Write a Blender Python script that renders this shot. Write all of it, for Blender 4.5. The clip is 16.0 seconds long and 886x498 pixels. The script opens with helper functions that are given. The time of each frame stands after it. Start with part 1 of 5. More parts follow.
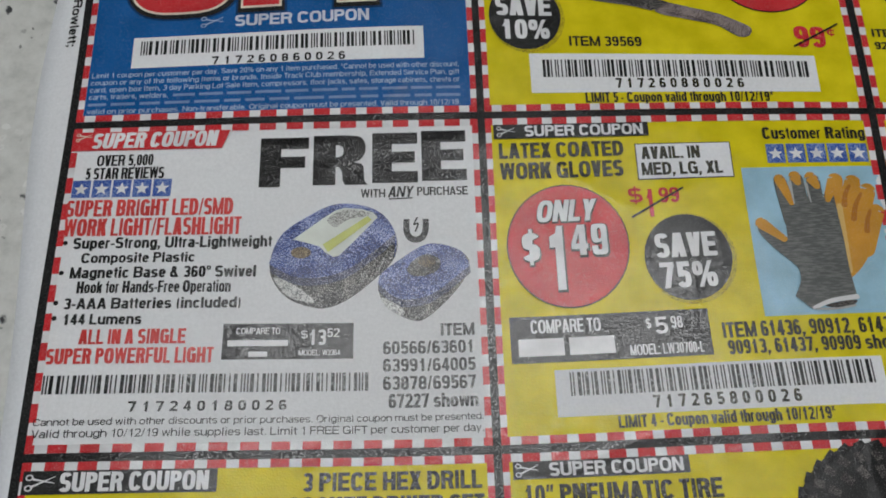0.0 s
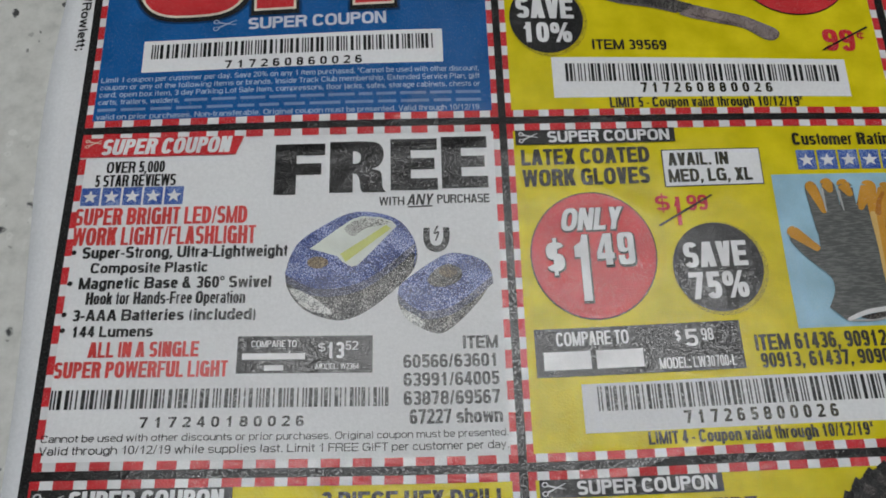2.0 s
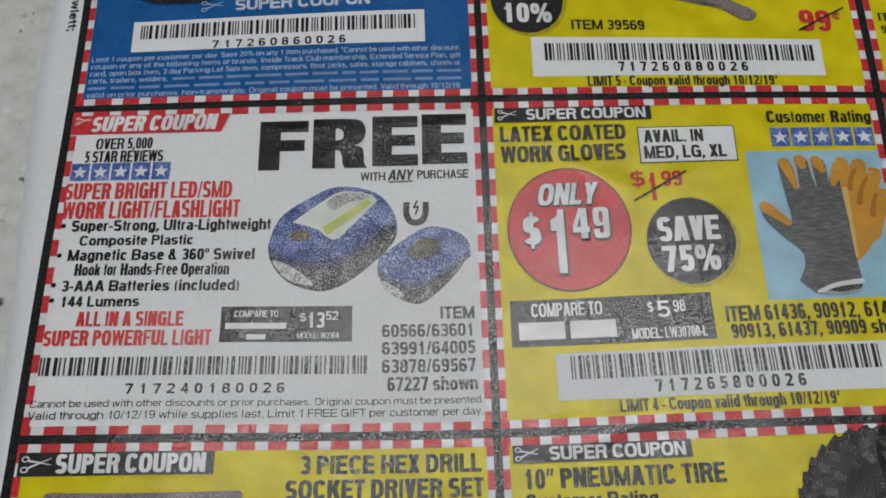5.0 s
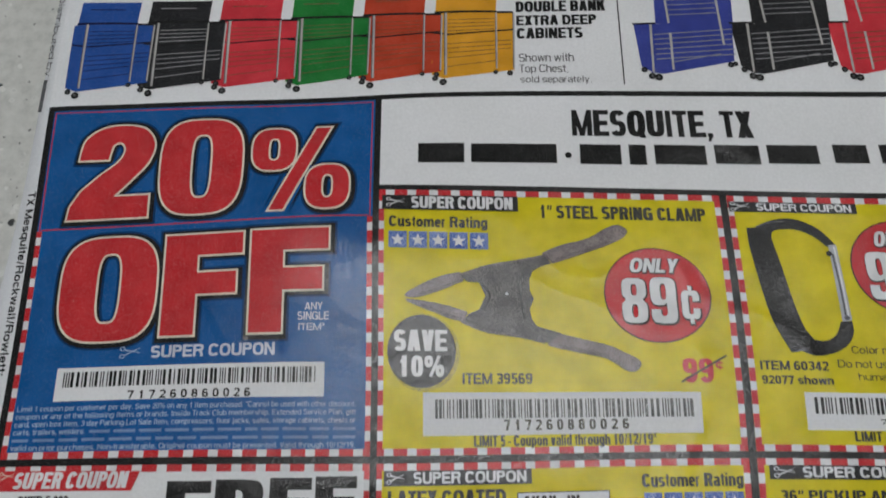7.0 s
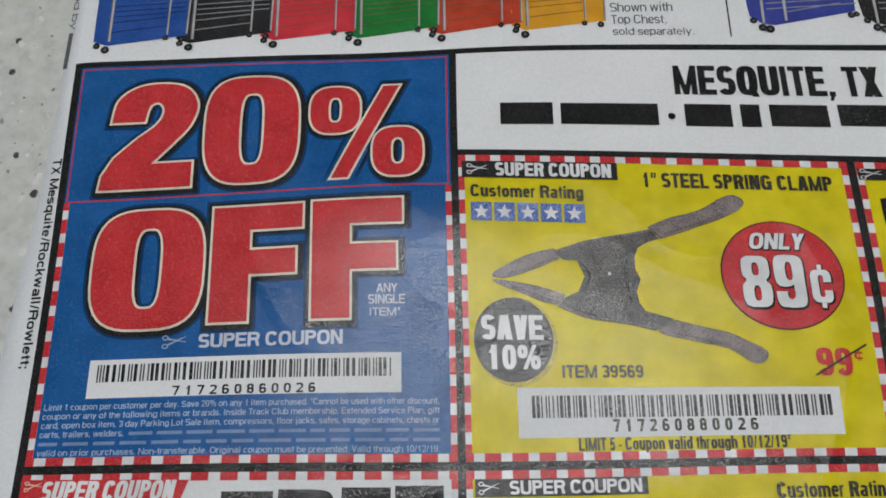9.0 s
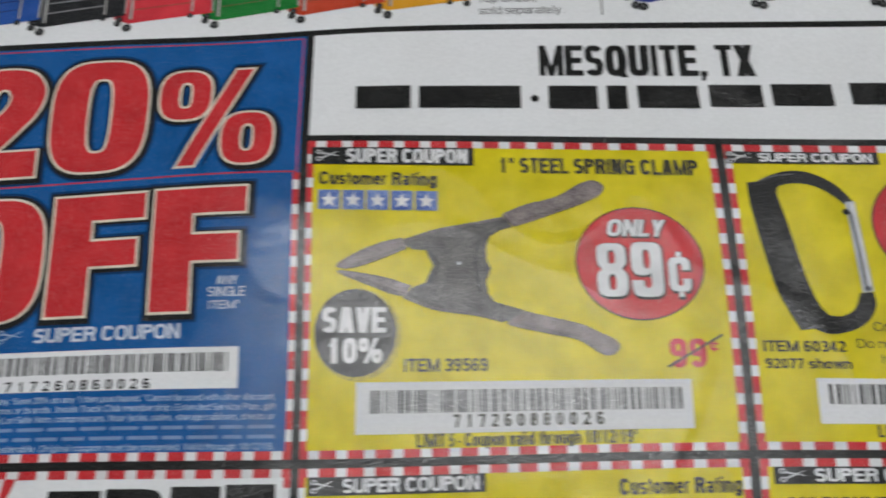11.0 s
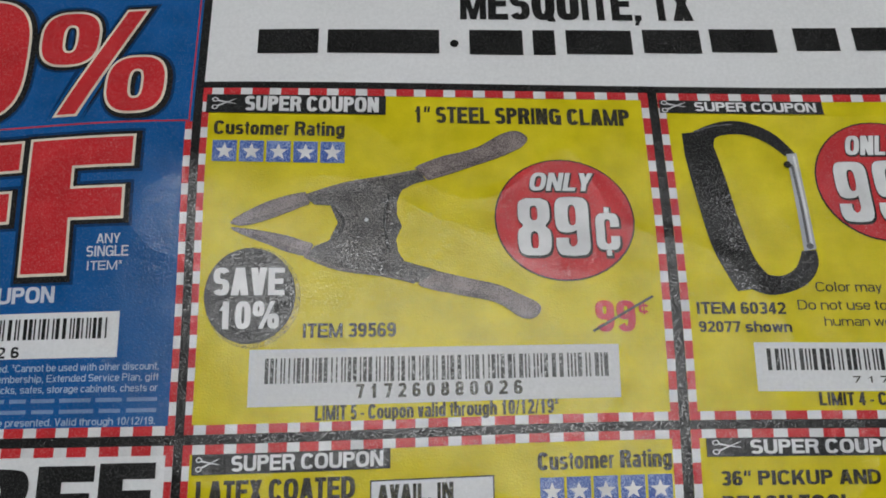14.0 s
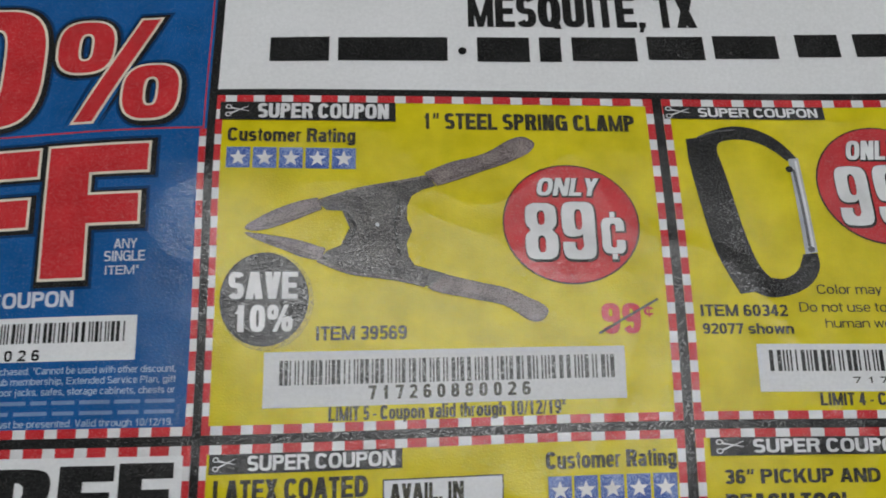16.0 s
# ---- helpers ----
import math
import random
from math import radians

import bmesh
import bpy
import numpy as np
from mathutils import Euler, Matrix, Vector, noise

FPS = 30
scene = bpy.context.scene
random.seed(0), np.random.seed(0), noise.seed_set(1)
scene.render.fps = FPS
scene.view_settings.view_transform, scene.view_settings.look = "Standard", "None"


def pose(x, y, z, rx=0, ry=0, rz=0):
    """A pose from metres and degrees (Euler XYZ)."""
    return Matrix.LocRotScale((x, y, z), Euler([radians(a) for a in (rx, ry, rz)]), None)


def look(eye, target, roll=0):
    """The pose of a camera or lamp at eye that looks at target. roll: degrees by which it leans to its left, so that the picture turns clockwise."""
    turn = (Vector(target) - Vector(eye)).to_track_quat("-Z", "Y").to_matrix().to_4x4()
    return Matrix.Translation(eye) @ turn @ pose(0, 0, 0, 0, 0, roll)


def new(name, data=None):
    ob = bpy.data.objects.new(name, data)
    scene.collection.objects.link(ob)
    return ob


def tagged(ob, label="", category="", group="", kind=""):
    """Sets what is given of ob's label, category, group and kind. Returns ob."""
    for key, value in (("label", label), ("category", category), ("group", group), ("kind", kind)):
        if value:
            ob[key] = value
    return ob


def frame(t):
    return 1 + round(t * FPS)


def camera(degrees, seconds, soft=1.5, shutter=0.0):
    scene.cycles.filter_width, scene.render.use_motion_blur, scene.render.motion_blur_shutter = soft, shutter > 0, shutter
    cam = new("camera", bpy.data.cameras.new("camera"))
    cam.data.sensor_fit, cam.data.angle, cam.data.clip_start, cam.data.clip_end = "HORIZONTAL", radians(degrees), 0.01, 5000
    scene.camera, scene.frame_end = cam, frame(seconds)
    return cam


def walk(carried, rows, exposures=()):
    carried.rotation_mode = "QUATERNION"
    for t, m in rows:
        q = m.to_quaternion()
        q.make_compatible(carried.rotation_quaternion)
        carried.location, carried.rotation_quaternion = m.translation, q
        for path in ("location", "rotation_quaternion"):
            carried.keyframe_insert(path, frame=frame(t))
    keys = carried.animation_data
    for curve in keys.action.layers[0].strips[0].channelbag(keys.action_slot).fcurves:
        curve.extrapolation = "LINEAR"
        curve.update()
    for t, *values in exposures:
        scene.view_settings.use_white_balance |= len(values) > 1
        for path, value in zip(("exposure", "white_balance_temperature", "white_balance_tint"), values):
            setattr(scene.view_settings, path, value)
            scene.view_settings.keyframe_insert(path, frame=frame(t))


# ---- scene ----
cam = camera(54.88, 16.0, 1.75, 0.42)
PATH = [
    (0, pose(-0.01033, -0.06884, 0.11659, 21.794, -1.315, -1.524)),
    (0.5, pose(-0.00991, -0.06906, 0.11705, 22.369, -1.260, -1.562)),
    (1, pose(-0.01068, -0.06682, 0.11562, 21.918, -1.103, -1.627)),
    (1.5, pose(-0.01253, -0.06721, 0.11475, 22.053, -1.183, -1.593)),
    (2, pose(-0.01321, -0.06691, 0.11279, 22.283, -1.286, -1.536)),
    (2.5, pose(-0.01331, -0.06889, 0.11119, 22.159, -1.413, -1.450)),
    (3, pose(-0.01271, -0.06596, 0.11109, 21.581, -1.237, -1.570)),
    (3.2, pose(-0.01161, -0.06743, 0.11264, 22.369, -1.440, -1.699)),
    (5.3, pose(-0.00800, -0.07128, 0.11531, 21.869, -0.761, -1.208)),
    (5.5, pose(-0.00538, -0.06973, 0.11752, 21.660, -0.699, -1.208)),
    (6, pose(0.00604, -0.05131, 0.13173, 20.947, -0.040, -0.983)),
    (6.5, pose(0.00976, -0.03225, 0.14056, 21.346, 0.354, -0.493)),
    (7, pose(0.01408, -0.01871, 0.14455, 21.229, 0.994, -0.182)),
    (7.5, pose(0.01187, -0.01439, 0.13948, 21.290, 1.218, 0.227)),
    (8, pose(0.00337, -0.01355, 0.13333, 21.194, 1.039, 0.111)),
    (8.2, pose(0.00203, -0.01544, 0.13084, 21.426, 1.081, 0.013)),
    (10.3, pose(-0.00218, -0.01304, 0.12243, 19.996, 0.443, -0.433)),
    (10.5, pose(0.00068, -0.01295, 0.12257, 19.933, 0.821, -0.239)),
    (11, pose(0.02349, -0.01224, 0.12003, 19.835, 1.534, -0.555)),
    (11.5, pose(0.03715, -0.01383, 0.11577, 20.106, 0.114, -1.344)),
    (12, pose(0.03563, -0.01091, 0.11253, 19.029, -0.066, -1.421)),
    (12.5, pose(0.03136, -0.01434, 0.11190, 19.841, 0.172, -1.234)),
    (13, pose(0.03302, -0.01323, 0.11192, 19.757, 0.290, -1.355)),
    (13.5, pose(0.03382, -0.01447, 0.10833, 20.068, 0.242, -1.362)),
    (14, pose(0.03249, -0.01381, 0.10754, 19.576, 0.054, -1.248)),
    (14.5, pose(0.03387, -0.01279, 0.10824, 19.764, 0.313, -1.313)),
    (15, pose(0.03339, -0.01534, 0.10664, 19.905, 0.173, -1.301)),
    (15.5, pose(0.03537, -0.01412, 0.10698, 19.723, 0.482, -1.155)),
    (16, pose(0.03135, -0.01356, 0.11038, 19.282, 0.156, -1.340)),
]
walk(cam, PATH, [(0, -0.17), (3, -0.17), (5.5, -0.17), (7, -0.25), (8, -0.08), (10.3, 0.0), (11, 0.03), (12, -0.16), (14, -0.18), (16, -0.18)])

# ---- light ----
world = bpy.data.worlds.new("world")
scene.world = world
world.use_nodes = True
sky = world.node_tree.nodes.new("ShaderNodeTexSky")
sky.sky_type, sky.sun_disc = "NISHITA", False
sky.sun_elevation, sky.sun_rotation = radians(35), radians(200)
world.node_tree.links.new(sky.outputs[0], world.node_tree.nodes["Background"].inputs[0])
world.node_tree.nodes["Background"].inputs[1].default_value = 0.1


def lamp(name, eye, target, width, depth, watts, colour):
    data = bpy.data.lights.new(name, "AREA")
    data.shape, data.size, data.size_y, data.energy, data.color = "RECTANGLE", width, depth, watts, colour
    ob = new(name, data)
    ob.matrix_world = look(eye, target)
    return ob


CEILING = 1.60          # the room is measured from the paper; the worktop is 0.92 m above the floor
lamp("ceiling_lamp_light", (0.12, 0.36, CEILING - 0.035), (0.12, 0.36, 0), 1.16, 0.46, 9.9, (0.95, 1.0, 1.05))
# Bluish side fill, added in an assumed west opening that is never in view.
lamp("added_side_fill", (-1.95, 0.3, 0.75), (0, 0.1, 0), 1.1, 1.0, 5.8, (0.80, 0.92, 1.0))

# ---- the lie of the sheet: printed place (mm) to place in the room (mm) ----
GU = (-0.637, -0.497, -0.136, 0.298, 0.380, 0.075, 0.281, -0.311, -0.405, 1.201, 0.899, -0.273, 0.074, -0.661, -0.516, 1.157, -1.077, -1.970, 0.112, -0.190, 0.025, 1.070, -0.551, -1.323, 0.558, 0.351, 0.104, 0.226, -0.096, -0.263)
GV = (-0.032, -0.190, 0.099, -0.252, 0.289, -0.010, 0.238, 0.220, 0.863, -0.489, -0.445, -0.761, 0.178, -0.453, 0.195, 0.112, -0.449, 0.398, 0.153, -0.737, -1.126, 0.376, 0.100, 1.660, 0.374, 1.239, 0.518, -1.204, -0.716, -1.154)
HC = (0.414, 0.232, -0.660, -0.052, 0.164, -0.012, 0.046, -0.012, -0.545, 0.375, -0.134, -0.263, -1.135, -0.427, 0.556, 0.373, -0.742, -0.381, -0.744, 0.500, 1.244, -0.277, -0.575, -0.006, -0.100, 0.292, 0.155, -0.477, -0.152, 0.112)
RIDGES = ((-9, 38, 1.1, 12), (-13, 67, -1.0, 12))     # low swellings beside the fold: x, y, height and width in mm
LAYER = 0.045


CENTRES = np.array([(x, y) for y in (-60, -25, 10, 45, 80) for x in (-70, -35, 0, 35, 70, 105)], float)


def swell(x, y, parts, wide):
    """A sum of soft bumps at the centres, each about wide mm across."""
    far = (x[:, None] - CENTRES[:, 0]) ** 2 + (y[:, None] - CENTRES[:, 1]) ** 2
    return np.exp(-far / (2 * wide * wide)) @ np.array(parts)


def lay(flat):
    """Printed places, as rows of u, v and lift, to places in the room."""
    flat = np.array(flat, float)
    u, v = flat[:, 0], flat[:, 1]
    x, y = u, v
    for _ in range(4):
        x, y = u - swell(x, y, GU, 30), v - swell(x, y, GV, 30)
    z = swell(x, y, HC, 32) - 0.012 * np.minimum(x + 60, 0) ** 2 + flat[:, 2]
    for a, b, high, wide in RIDGES:
        z = z + high * np.exp(-((x - a) ** 2 + (y - b) ** 2) / (2 * wide * wide))
    return np.stack([x, y, z], 1) / 1000


# ---- materials ----
def node(m, kind, links=(), **values):
    n = m.node_tree.nodes.new(kind)
    for key, value in values.items():
        n.inputs[key.replace("_", " ")].default_value = value
    for key, socket in links:
        m.node_tree.links.new(socket, n.inputs[key])
    return n


def blank(name):
    m = bpy.data.materials.new(name)
    m.use_nodes = True
    return m, m.node_tree.nodes["Principled BSDF"], m.node_tree.nodes.new("ShaderNodeTexCoord").outputs["Object"]


def ramp(m, socket, *stops):
    r = node(m, "ShaderNodeValToRGB", [("Fac", socket)])
    r.color_ramp.elements[0].position, r.color_ramp.elements[1].position = stops[0][0], stops[-1][0]
    r.color_ramp.elements[0].color, r.color_ramp.elements[1].color = (*stops[0][1], 1), (*stops[-1][1], 1)
    for p, c in stops[1:-1]:
        r.color_ramp.elements.new(p).color = (*c, 1)
    return r.outputs[0]


def paper_relief(m, bsdf, at, fine=1.0):
    """The tooth of newsprint, and the soft cockle and creases of a handled sheet."""
    tooth = node(m, "ShaderNodeTexNoise", [("Vector", at)], Scale=4300, Detail=1.0, Roughness=0.5)
    cockle = node(m, "ShaderNodeTexNoise", [("Vector", at)], Scale=55, Detail=3, Roughness=0.5, Distortion=0.2)
    one = node(m, "ShaderNodeBump", [("Height", cockle.outputs[0])], Strength=1.0, Distance=0.00036)
    lines = node(m, "ShaderNodeTexNoise", [("Vector", at)], Scale=24, Detail=1.5, Distortion=0.6)
    fold = ramp(m, lines.outputs[0], (0.46, (0, 0, 0)), (0.5, (1, 1, 1)), (0.54, (0, 0, 0)))
    one = node(m, "ShaderNodeBump", [("Height", fold), ("Normal", one.outputs[0])], Strength=1.0, Distance=0.00006)
    two = node(m, "ShaderNodeBump", [("Height", tooth.outputs[0]), ("Normal", one.outputs[0])], Strength=1.0, Distance=0.000028 * fine)
    m.node_tree.links.new(two.outputs[0], bsdf.inputs["Normal"])


def glints(m, bsdf, at, shine=0.62):
    """Printing ink shines in specks, between fibres that stay dull."""
    grain = node(m, "ShaderNodeTexNoise", [("Vector", at)], Scale=4600, Detail=1.2, Roughness=0.6)
    m.node_tree.links.new(ramp(m, grain.outputs[0], (0.44, (0.06,) * 3), (0.64, (shine,) * 3)), bsdf.inputs["Specular IOR Level"])


def ink(name, colour, thin=0.12, gloss=0.14, under=(0.66, 0.66, 0.66), shine=0.62):
    """Offset ink on newsprint: uneven cover, specks of bare paper, and in red painted sparkle."""
    m, bsdf, at = blank(name)
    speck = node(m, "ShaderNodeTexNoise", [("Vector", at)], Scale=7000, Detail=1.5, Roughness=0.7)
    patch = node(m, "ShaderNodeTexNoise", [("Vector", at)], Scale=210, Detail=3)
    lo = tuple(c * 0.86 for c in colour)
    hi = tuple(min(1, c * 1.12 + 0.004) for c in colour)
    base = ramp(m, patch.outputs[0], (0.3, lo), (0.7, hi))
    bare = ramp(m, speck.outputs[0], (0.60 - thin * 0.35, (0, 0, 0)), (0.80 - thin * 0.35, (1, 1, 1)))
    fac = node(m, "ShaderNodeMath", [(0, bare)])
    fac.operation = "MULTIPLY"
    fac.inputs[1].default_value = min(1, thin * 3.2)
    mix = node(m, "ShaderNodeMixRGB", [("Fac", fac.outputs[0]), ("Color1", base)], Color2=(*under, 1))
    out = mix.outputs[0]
    m.node_tree.links.new(out, bsdf.inputs["Base Color"])
    rough = ramp(m, patch.outputs[0], (0.3, (gloss - 0.04,) * 3), (0.7, (gloss + 0.06,) * 3))
    m.node_tree.links.new(rough, bsdf.inputs["Roughness"])
    glints(m, bsdf, at, shine)
    paper_relief(m, bsdf, at)
    return m


def newsprint(name, colour):
    m, bsdf, at = blank(name)
    fibre = node(m, "ShaderNodeTexNoise", [("Vector", at)], Scale=1900, Detail=4, Roughness=0.7)
    stain = node(m, "ShaderNodeTexNoise", [("Vector", at)], Scale=45, Detail=3)
    a = ramp(m, fibre.outputs[0], (0.3, tuple(c * 0.92 for c in colour)), (0.7, tuple(min(1, c * 1.05) for c in colour)))
    b = ramp(m, stain.outputs[0], (0.3, (0.94, 0.94, 0.93)), (0.7, (1, 1, 1)))
    mix = node(m, "ShaderNodeMixRGB", [("Color1", a), ("Color2", b)], Fac=1.0)
    mix.blend_type = "MULTIPLY"
    m.node_tree.links.new(mix.outputs[0], bsdf.inputs["Base Color"])
    bsdf.inputs["Roughness"].default_value = 0.55
    bsdf.inputs["Specular IOR Level"].default_value = 0.35
    paper_relief(m, bsdf, at, 0.8)
    return m


def dither(name, dark, mid, light, grain=(1, 1, 1), lean=0.0):
    """A printed photograph: random dots of dark ink, colour and bare paper."""
    m, bsdf, at = blank(name)
    place = node(m, "ShaderNodeMapping", [("Vector", at)], Scale=grain)
    dots = node(m, "ShaderNodeTexNoise", [("Vector", place.outputs[0])], Scale=5600, Detail=1.5, Roughness=0.6)
    tone = node(m, "ShaderNodeTexNoise", [("Vector", at)], Scale=330, Detail=2)
    both = node(m, "ShaderNodeMath", [(0, tone.outputs[0])])
    both.operation = "MULTIPLY_ADD"
    both.inputs[1].default_value = 0.35
    m.node_tree.links.new(dots.outputs[0], both.inputs[2])
    out = ramp(m, both.outputs[0], (0.60 + lean, dark), (0.66 + lean, mid), (0.70 + lean, mid), (0.77 + lean, light))
    m.node_tree.links.new(out, bsdf.inputs["Base Color"])
    bsdf.inputs["Roughness"].default_value = 0.18
    glints(m, bsdf, at)
    paper_relief(m, bsdf, at)
    return m


PAPER = newsprint("newsprint", (0.73, 0.735, 0.75))
LABEL_WHITE = newsprint("bare_white", (0.76, 0.765, 0.78))
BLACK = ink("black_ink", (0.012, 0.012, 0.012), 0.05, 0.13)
WORN = ink("worn_black_type", (0.014, 0.014, 0.012), 0.15, 0.2, under=(0.40, 0.34, 0.06))
GREY = ink("grey_ink", (0.09, 0.09, 0.095), 0.14)
YELLOW = ink("yellow_ink", (0.645, 0.545, 0.006), 0.07, under=(0.66, 0.58, 0.03), shine=0.44)
BLUE = ink("blue_ink", (0.005, 0.090, 0.29), 0.07, 0.13)
GLOW_BLUE = ink("dithered_dark_blue", (0.004, 0.045, 0.15), 0.30, 0.13, under=(0.012, 0.014, 0.02))
# Bare-paper specks made denser here, painting gloss sparkle into the red.
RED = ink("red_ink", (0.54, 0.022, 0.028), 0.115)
SOFT_RED = ink("text_red_ink", (0.58, 0.045, 0.04), 0.10)
CREAM = ink("cream_ink", (0.72, 0.66, 0.54), 0.05)
WHITE = ink("white_knockout", (0.70, 0.70, 0.71), 0.0)
PALE = ink("pale_blue_type", (0.34, 0.45, 0.62), 0.1)
FAINT = ink("faint_blue_type", (0.16, 0.26, 0.46), 0.12)
PALE_TYPE = ink("pale_white_type", (0.55, 0.60, 0.70), 0.08)
STAR_BLUE = dither("star_blue_dots", (0.03, 0.07, 0.30), (0.06, 0.13, 0.40), (0.26, 0.34, 0.58))
SKY_BLUE = ink("light_blue_tint", (0.30, 0.50, 0.62), 0.10)
GRIP = dither("mauve_grey_dots", (0.11, 0.088, 0.085), (0.205, 0.165, 0.16), (0.30, 0.25, 0.24), lean=-0.01)
STEEL = dither("dark_grey_dots", (0.024, 0.022, 0.022), (0.052, 0.048, 0.047), (0.15, 0.14, 0.13))
TORCH_BLUE = dither("torch_blue_dots", (0.014, 0.020, 0.08), (0.05, 0.095, 0.33), (0.40, 0.45, 0.70), lean=0.014)
TORCH_EDGE = dither("torch_edge_dots", (0.010, 0.012, 0.022), (0.03, 0.04, 0.11), (0.34, 0.36, 0.46), lean=0.02)
TORCH_SIDE = dither("torch_shade_dots", (0.012, 0.012, 0.013), (0.045, 0.045, 0.045), (0.40, 0.39, 0.37), lean=0.025)
TORCH_PANE = ink("torch_pane_tint", (0.60, 0.64, 0.58), 0.1)
LIME = ink("lime_tint", (0.50, 0.54, 0.12), 0.12)
KNIT = dither("knit_grey_dots", (0.088, 0.092, 0.090), (0.112, 0.117, 0.114), (0.155, 0.16, 0.155), (0.13, 0.8, 1))
ORANGE = ink("latex_orange_ink", (0.54, 0.26, 0.03), 0.10)
DARK_ORANGE = ink("latex_shade_ink", (0.38, 0.15, 0.02), 0.10)
SILVER = ink("silver_tint", (0.42, 0.43, 0.45), 0.12)
HALO = ink("dithered_halo", (0.60, 0.50, 0.015), 0.36, under=(0.02, 0.02, 0.02))
CAB_BLUE = ink("cabinet_blue_ink", (0.018, 0.075, 0.30), 0.06)
CAB_VIOLET = ink("cabinet_violet_ink", (0.035, 0.052, 0.27), 0.06)
DEEP = ink("deep_blue_line_ink", (0.010, 0.012, 0.05), 0.06)
SILVER_LINE = ink("silver_line", (0.24, 0.24, 0.25), 0.1)
BROWN_LINE = ink("brown_line_ink", (0.12, 0.07, 0.03), 0.1)
POST = ink("silver_post_ink", (0.40, 0.39, 0.37), 0.12)
PALE_ORANGE = ink("pale_latex_ink", (0.60, 0.40, 0.14), 0.10)
PALE_GREY = ink("pale_grey_tint", (0.42, 0.43, 0.43), 0.10)
BRONZE = dither("bronze_dots", (0.03, 0.028, 0.03), (0.12, 0.085, 0.05), (0.30, 0.24, 0.16))
REFLECTOR = dither("reflector_dots", (0.10, 0.10, 0.09), (0.42, 0.43, 0.40), (0.62, 0.63, 0.60))
LENS = dither("lens_dots", (0.12, 0.12, 0.12), (0.42, 0.43, 0.42), (0.66, 0.66, 0.64), lean=-0.03)
GRIP_EDGE = dither("grip_edge_dots", (0.05, 0.04, 0.04), (0.12, 0.095, 0.09), (0.24, 0.195, 0.185), lean=-0.01)
CLAMP_EDGE = dither("clamp_edge_dots", (0.06, 0.05, 0.05), (0.14, 0.12, 0.11), (0.24, 0.21, 0.18))
CAB_BLACK = ink("cabinet_black_ink", (0.018, 0.018, 0.02), 0.06)
CAB_RED = ink("cabinet_red_ink", (0.58, 0.035, 0.05), 0.06)
CAB_GREEN = ink("cabinet_green_ink", (0.012, 0.17, 0.03), 0.06)
CAB_ORANGE = ink("cabinet_orange_ink", (0.46, 0.05, 0.02), 0.06)
CAB_YELLOW = ink("cabinet_yellow_ink", (0.66, 0.31, 0.02), 0.06)


def counter_material():
    """Pale solid surface with fine mottling and scattered dark flecks."""
    m, bsdf, at = blank("speckled_worktop")
    cloud = node(m, "ShaderNodeTexNoise", [("Vector", at)], Scale=330, Detail=4, Roughness=0.65)
    base = ramp(m, cloud.outputs[0], (0.30, (0.45, 0.455, 0.43)), (0.50, (0.55, 0.55, 0.52)), (0.72, (0.62, 0.62, 0.59)))
    bend = node(m, "ShaderNodeTexNoise", [("Vector", at)], Scale=900, Detail=2)
    warped = node(m, "ShaderNodeMixRGB", [("Color1", at), ("Color2", bend.outputs["Color"])], Fac=0.0012)
    out = base
    for scale, edge, keep, tone in ((260, 0.14, 0.74, (0.022, 0.022, 0.025)), (620, 0.13, 0.70, (0.20, 0.20, 0.19)), (420, 0.11, 0.74, (0.05, 0.05, 0.05)), (420, 0.22, 0.72, (0.66, 0.66, 0.63))):
        cells = node(m, "ShaderNodeTexVoronoi", [("Vector", warped.outputs[0])], Scale=scale)
        spot = ramp(m, cells.outputs["Distance"], (edge, (1, 1, 1)), (edge + 0.07, (0, 0, 0)))
        pick = node(m, "ShaderNodeSeparateColor", [("Color", cells.outputs["Color"])])
        some = ramp(m, pick.outputs[0], (keep, (0, 0, 0)), (keep + 0.12, (1, 1, 1)))
        both = node(m, "ShaderNodeMath", [(0, spot), (1, some)])
        both.operation = "MULTIPLY"
        out = node(m, "ShaderNodeMixRGB", [("Fac", both.outputs[0]), ("Color1", out)], Color2=(*tone, 1)).outputs[0]
    m.node_tree.links.new(out, bsdf.inputs["Base Color"])
    bsdf.inputs["Roughness"].default_value = 0.35
    wear = node(m, "ShaderNodeTexNoise", [("Vector", at)], Scale=1200, Detail=3)
    bump = node(m, "ShaderNodeBump", [("Height", wear.outputs[0])], Strength=1.0, Distance=0.00003)
    m.node_tree.links.new(bump.outputs[0], bsdf.inputs["Normal"])
    return m


def plain(name, colour, rough, scale, vary):
    m, bsdf, at = blank(name)
    n = node(m, "ShaderNodeTexNoise", [("Vector", at)], Scale=scale, Detail=4)
    c = ramp(m, n.outputs[0], (0.3, tuple(x * (1 - vary) for x in colour)), (0.7, tuple(min(1, x * (1 + vary)) for x in colour)))
    m.node_tree.links.new(c, bsdf.inputs["Base Color"])
    bsdf.inputs["Roughness"].default_value = rough
    bump = node(m, "ShaderNodeBump", [("Height", n.outputs[0])], Strength=0.2, Distance=0.001)
    m.node_tree.links.new(bump.outputs[0], bsdf.inputs["Normal"])
    return m


